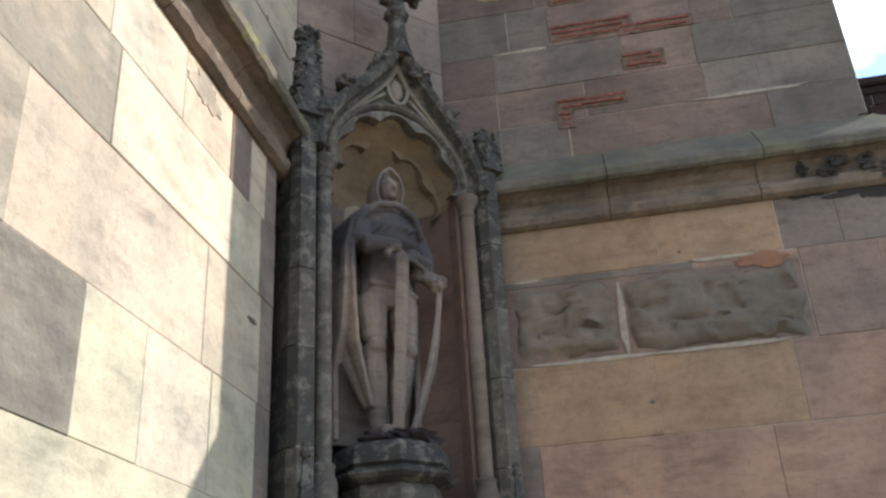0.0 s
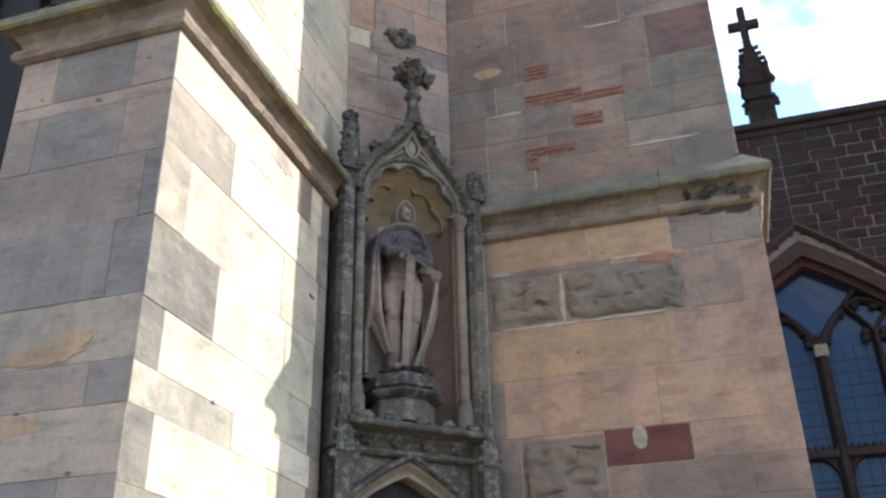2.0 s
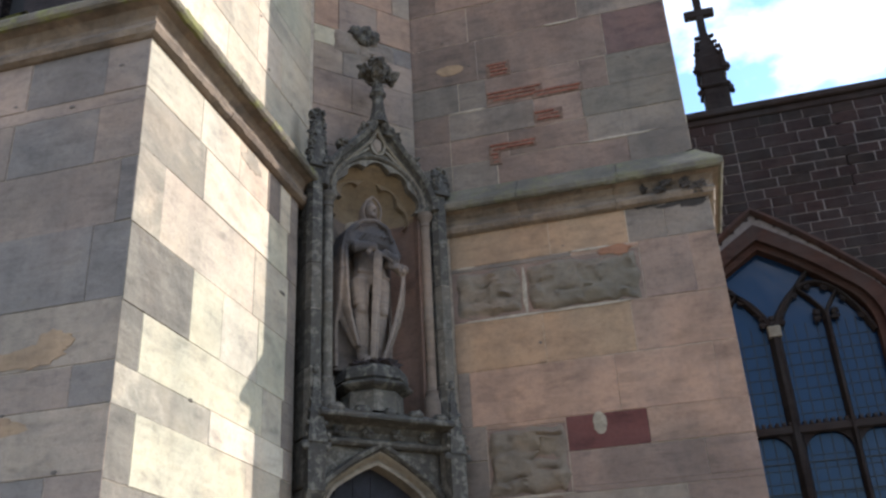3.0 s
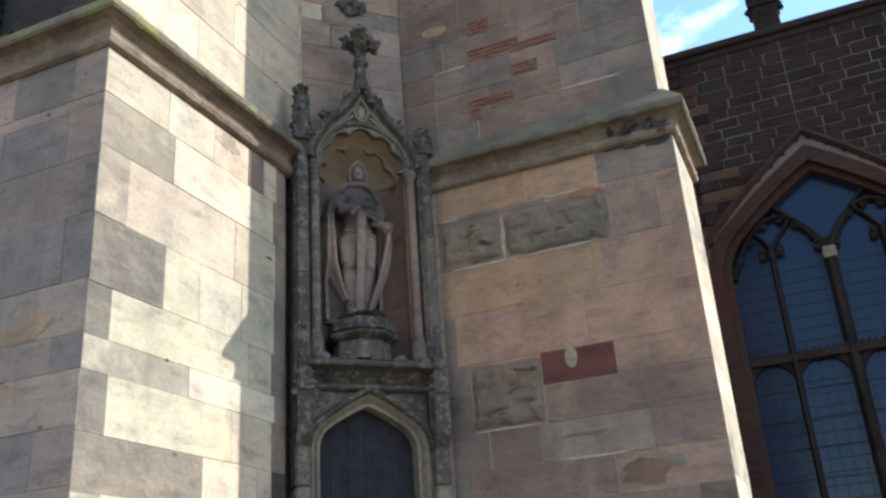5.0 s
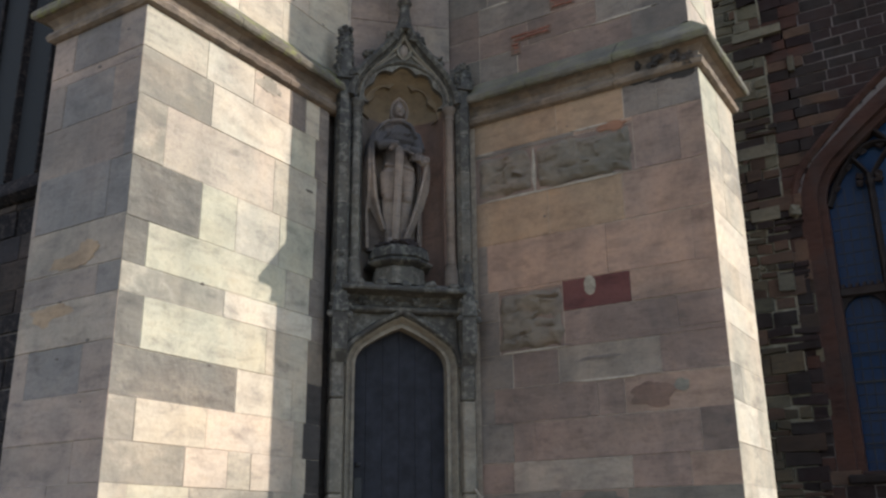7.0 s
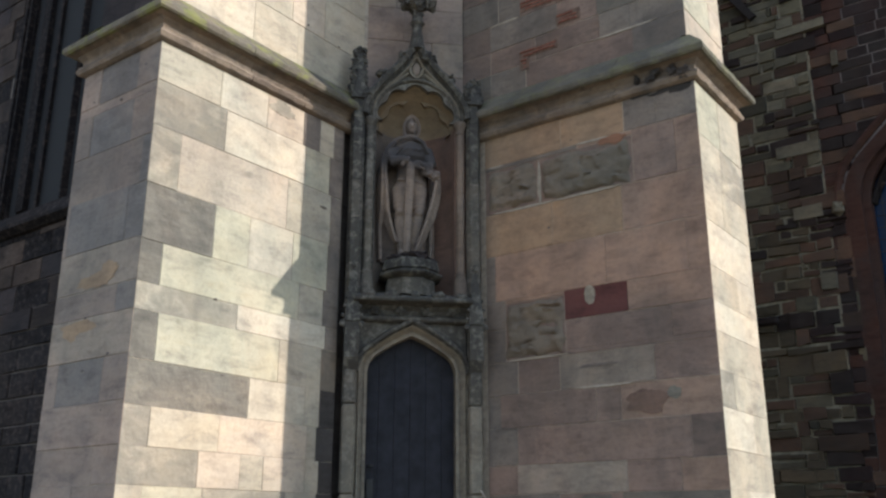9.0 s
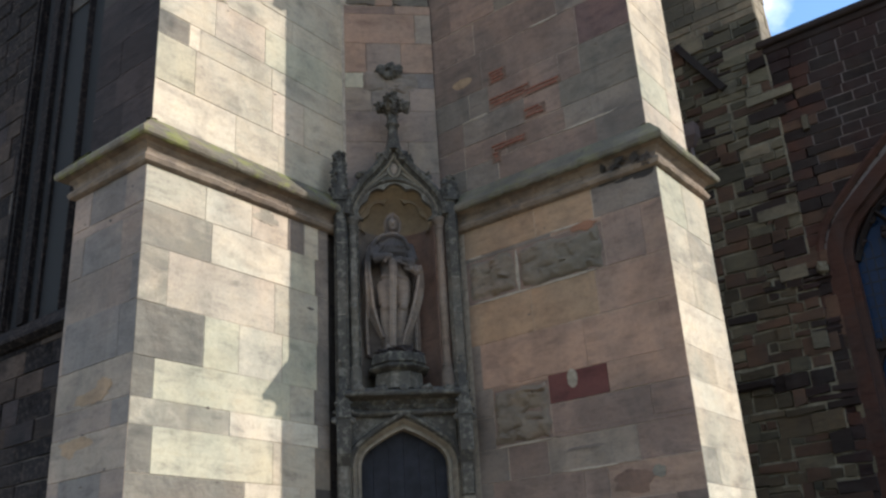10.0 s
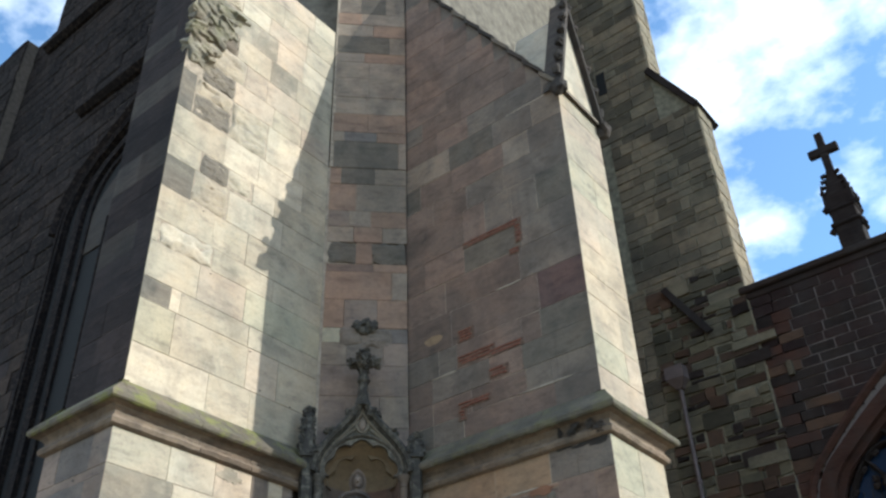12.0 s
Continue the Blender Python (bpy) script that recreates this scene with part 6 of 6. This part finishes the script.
j.done("rubble_facing", RUBBLE, pier, "dark olive rubble stone")
j = Joined()
j.fill(F_PE, PY0, 10.6, 3, 18.9, (0.25, 0.45), (0.4, 0.8))
j.fill(F_P2, PY0, 10.6, 20.6, 29, (0.25, 0.45), (0.4, 0.8))
j.done("quoin_facing", stone("pale_quoin_stone", (0.40, 0.34, 0.24), (0.24, 0.2, 0.14), soot=0.4, island=True), pier, "pale sunlit quoin stones")
bm = bmesh.new()
sweep(bm, [(PX1 + 0.03, PY0 - 0.02, 18.75), (1.5, PY0 - 0.02, 20.75)], [(-0.1, -1.2), (-0.1, 0.1), (0.08, 0.1), (0.08, -1.2)])
part("weathering", bm, RR2, pier, "dark sloping weathering")
# no hole is cut: a near-black box paints the shade inside the slit
bm = bmesh.new()
box(bm, -0.05, 0.22, PY0 - 0.045, PY0 + 0.05, 20.75, 21.6)
part("slit_window", bm, VOID, pier, "dark slit opening")
bm = bmesh.new()
sweep(bm, [(0.72, PY0 - 0.02, 13.75), (1.62, PY0 - 0.02, 12.25)], [(-0.09, -0.1), (-0.09, 0.14), (0.07, 0.1), (0.07, -0.1)])
part("old_roof_crease", bm, RR2, pier, "sloping stone roof crease")
bm = bmesh.new()
box(bm, 0.65, 1.45, PY0 - 0.16, PY0 + 0.1, 5.55, 5.72, 0.04)
part("ledge", bm, RR2, pier)

pipe = thing("downpipe", "grey painted downpipe with hopper head on the rubble pier", "downpipe")
bm = lathe(bmesh.new(), [(0.05, 1.0), (0.05, 11.2)], 0.66, PY0 - 0.12, 10)
for zz in (3.5, 5.3, 7.1, 8.9):
    lathe(bm, [(0.05, zz), (0.065, zz + 0.01), (0.065, zz + 0.09), (0.05, zz + 0.1)], 0.66, PY0 - 0.12, 10)
smooth(part("pipe", bm, LEADPIPE, pipe))
bm = bmesh.new()
prism(bm, [(0.58, PY0), (0.58, PY0 - 0.2), (0.74, PY0 - 0.2), (0.74, PY0)][::-1], 11.1, 11.3, [(0.44, PY0), (0.44, PY0 - 0.35), (0.88, PY0 - 0.35), (0.88, PY0)][::-1])
prism(bm, [(0.44, PY0), (0.44, PY0 - 0.35), (0.88, PY0 - 0.35), (0.88, PY0)][::-1], 11.3, 11.6)
part("hopper_head", bm, LEADPIPE, pipe)

# ---- the tower's front wall with a tall window beyond the left-hand buttress ----
TY = -1.0
front = thing("wall_tower_front", "black weathered tower front with a tall traceried window", "wall", kind="structure")
F_T = face_of(front, "y", TY, -1, False)
TWX, TWH, TSP, TAP, TSI = -4.6, 3.1, 13.7, 16.2, 6.6


def in_win(s0, s1, z0, z1):
    m, zz = (s0 + s1) / 2, (z0 + z1) / 2
    if zz < TSI:
        return False
    if zz < TSP:
        return abs(m - TWX) < TWH + 0.25
    return abs(m - TWX) < (TWH + 0.25) * max(0.0, 1 - ((zz - TSP) / (TAP + 0.4 - TSP)) ** 1.6)


j = Joined()
z = 4.6
near = 0
while z < 11.2:
    h = rng.uniform(0.3, 0.46)
    s = -11.0
    while s < LB - 0.05:
        l = min(rng.uniform(0.45, 1.0), LB - s)
        if not in_win(s, s + l, z, z + h):
            near += 1
            if near < 296:
                block(F_T, s, s + l, z, z + h, rng.choice((TOWERBLOCK, TOWERGREY, TOWERGREY, SOOT_SHADE)), gap=0.014, rough=0.016, proud=0.02, jit=0.006)
            else:
                j.add(F_T, s, s + l, z, z + h)
        s += l
    z += h
j.fill(F_T, -12.4, LB, 0.0, 4.6, (0.28, 0.46), (0.35, 0.95))
j.fill(F_T, -12.4, -11.0, 4.6, z, (0.28, 0.46), (0.35, 0.95), in_win)
j.fill(F_T, -12.4, LB, z, 22.7, (0.28, 0.46), (0.35, 0.95), in_win, e=0.02, gap=0.01)
j.fill(F_T, -11.5, LB, 22.7, 30, (0.28, 0.46), (0.35, 0.95), e=0.02, gap=0.01)
F_T2 = face_of(front, "y", TY - 0.35, -1, False)
j.fill(F_T2, -20, -12.4, 2.5, 22.7, (0.3, 0.46), (0.4, 0.95))
j.done("facing", TOWERDARK, front, "black weathered coursed stone")
bm = bmesh.new()
box(bm, -20, -12.42, TY - 0.345, 3, -0.2, 22.7)
box(bm, -12.4, LB - 0.004, TY + 0.003, TY + 0.05, 0.0, 22.7)
box(bm, -11.5, LB - 0.004, TY + 0.003, TY + 0.05, 22.7, 30)
part("wall_core", bm, DARKMORTAR, front)
tw = thing("window_2", "tall dark pointed tower window with moulded jambs", "window", kind="structure")
for h0, h1, y0, y1 in ((TWH - 0.05, TWH + 0.28, TY - 0.06, TY + 0.02), (TWH - 0.02, TWH + 0.05, TY - 0.14, TY - 0.05), (TWH + 0.15, TWH + 0.22, TY - 0.13, TY - 0.05), (TWH - 0.62, TWH - 0.40, TY - 0.10, TY + 0.02), (TWH - 0.95, TWH - 0.88, TY - 0.06, TY + 0.02)):
    a = [(TWX - h0, TSI)] + tudor(h0, TSP, TAP + h0 - TWH, 8, TWX) + [(TWX + h0, TSI)]
    b = [(TWX - h1, TSI)] + tudor(h1, TSP, TAP + h1 - TWH, 8, TWX) + [(TWX + h1, TSI)]
    part("jamb", band(bmesh.new(), a, b, y0, y1), TOWERBLOCK, tw)
bm = bmesh.new()
sweep(bm, [(x, TY, zz) for x, zz in tudor(TWH + 0.4, TSP, TAP + 0.5, 10, TWX)], [(-0.08, -0.02), (-0.08, 0.1), (0.0, 0.2), (0.08, 0.16), (0.08, -0.02)])
part("hood_mould", bm, TOWERBLOCK, tw)
# flat near-black sheet: the shade of the deep recess is put into its colour
bm = bmesh.new()
extrude_y(bm, [(TWX - TWH, TSI)] + tudor(TWH, TSP, TAP, 8, TWX) + [(TWX + TWH, TSI)], TY - 0.002, TY + 0.012)
part("pane", bm, VOID, tw)
for k in range(1, 6):
    bm = bmesh.new()
    x = TWX - TWH + 0.95 + k * (TWH - 0.95) / 3
    prism(bm, [(x - 0.07, TY + 0.01), (x - 0.02, TY - 0.09), (x + 0.02, TY - 0.09), (x + 0.07, TY + 0.01)], TSI, 13.2)
    part("mullion", bm, TOWERBLOCK, tw)
bm = bmesh.new()
head = tudor(TWH - 0.9, 13.2, TAP - 0.95, 8, TWX)
extrude_y(bm, [(TWX - TWH + 0.9, 12.6)] + head + [(TWX + TWH - 0.9, 12.6)], TY - 0.03, TY - 0.004)
part("blind_head", bm, stone("brown_smoked_stone", (0.10, 0.078, 0.062), (0.045, 0.037, 0.032), soot=0.6), tw, "brown stone filling of the arch head")
for z0, s0 in ((17.32, -8.4), (21.7, -11.5)):
    bm = mould(bmesh.new(), [(s0, TY), (LB, TY)], [(-0.02, z0), (0.10, z0 + 0.02), (0.24, z0 + 0.12), (0.24, z0 + 0.18), (0.05, z0 + 0.34), (-0.02, z0 + 0.34)])
    tagged(part("string_course", bm, TOWERBLOCK), "black weathered string course on the tower front", "string course", kind="structure")
bm = mould(bmesh.new(), [(-12.4, TY), (LB, TY)], [(-0.02, 6.2), (0.08, 6.22), (0.2, 6.3), (0.2, 6.36), (0.05, 6.6), (-0.02, 6.6)])
tagged(part("string_course", bm, TOWERBLOCK), "dark sloping sill string of the tower front", "string course", kind="structure")

# thin pale handrail rising to the doorway
rail = thing("handrail", "thin pale metal handrail beside the doorway", "handrail")
bm = bmesh.new()
tube(bm, (1.12, -0.16, 2.10), (1.72, -0.55, 1.62), 0.011, 0.011, 8)
part("rail", bm, LIME, rail)
bm = bmesh.new()
tube(bm, (1.72, -0.55, 1.64), (1.72, -0.55, 0.0), 0.014, 0.014, 8)
part("post", bm, LIME, rail)
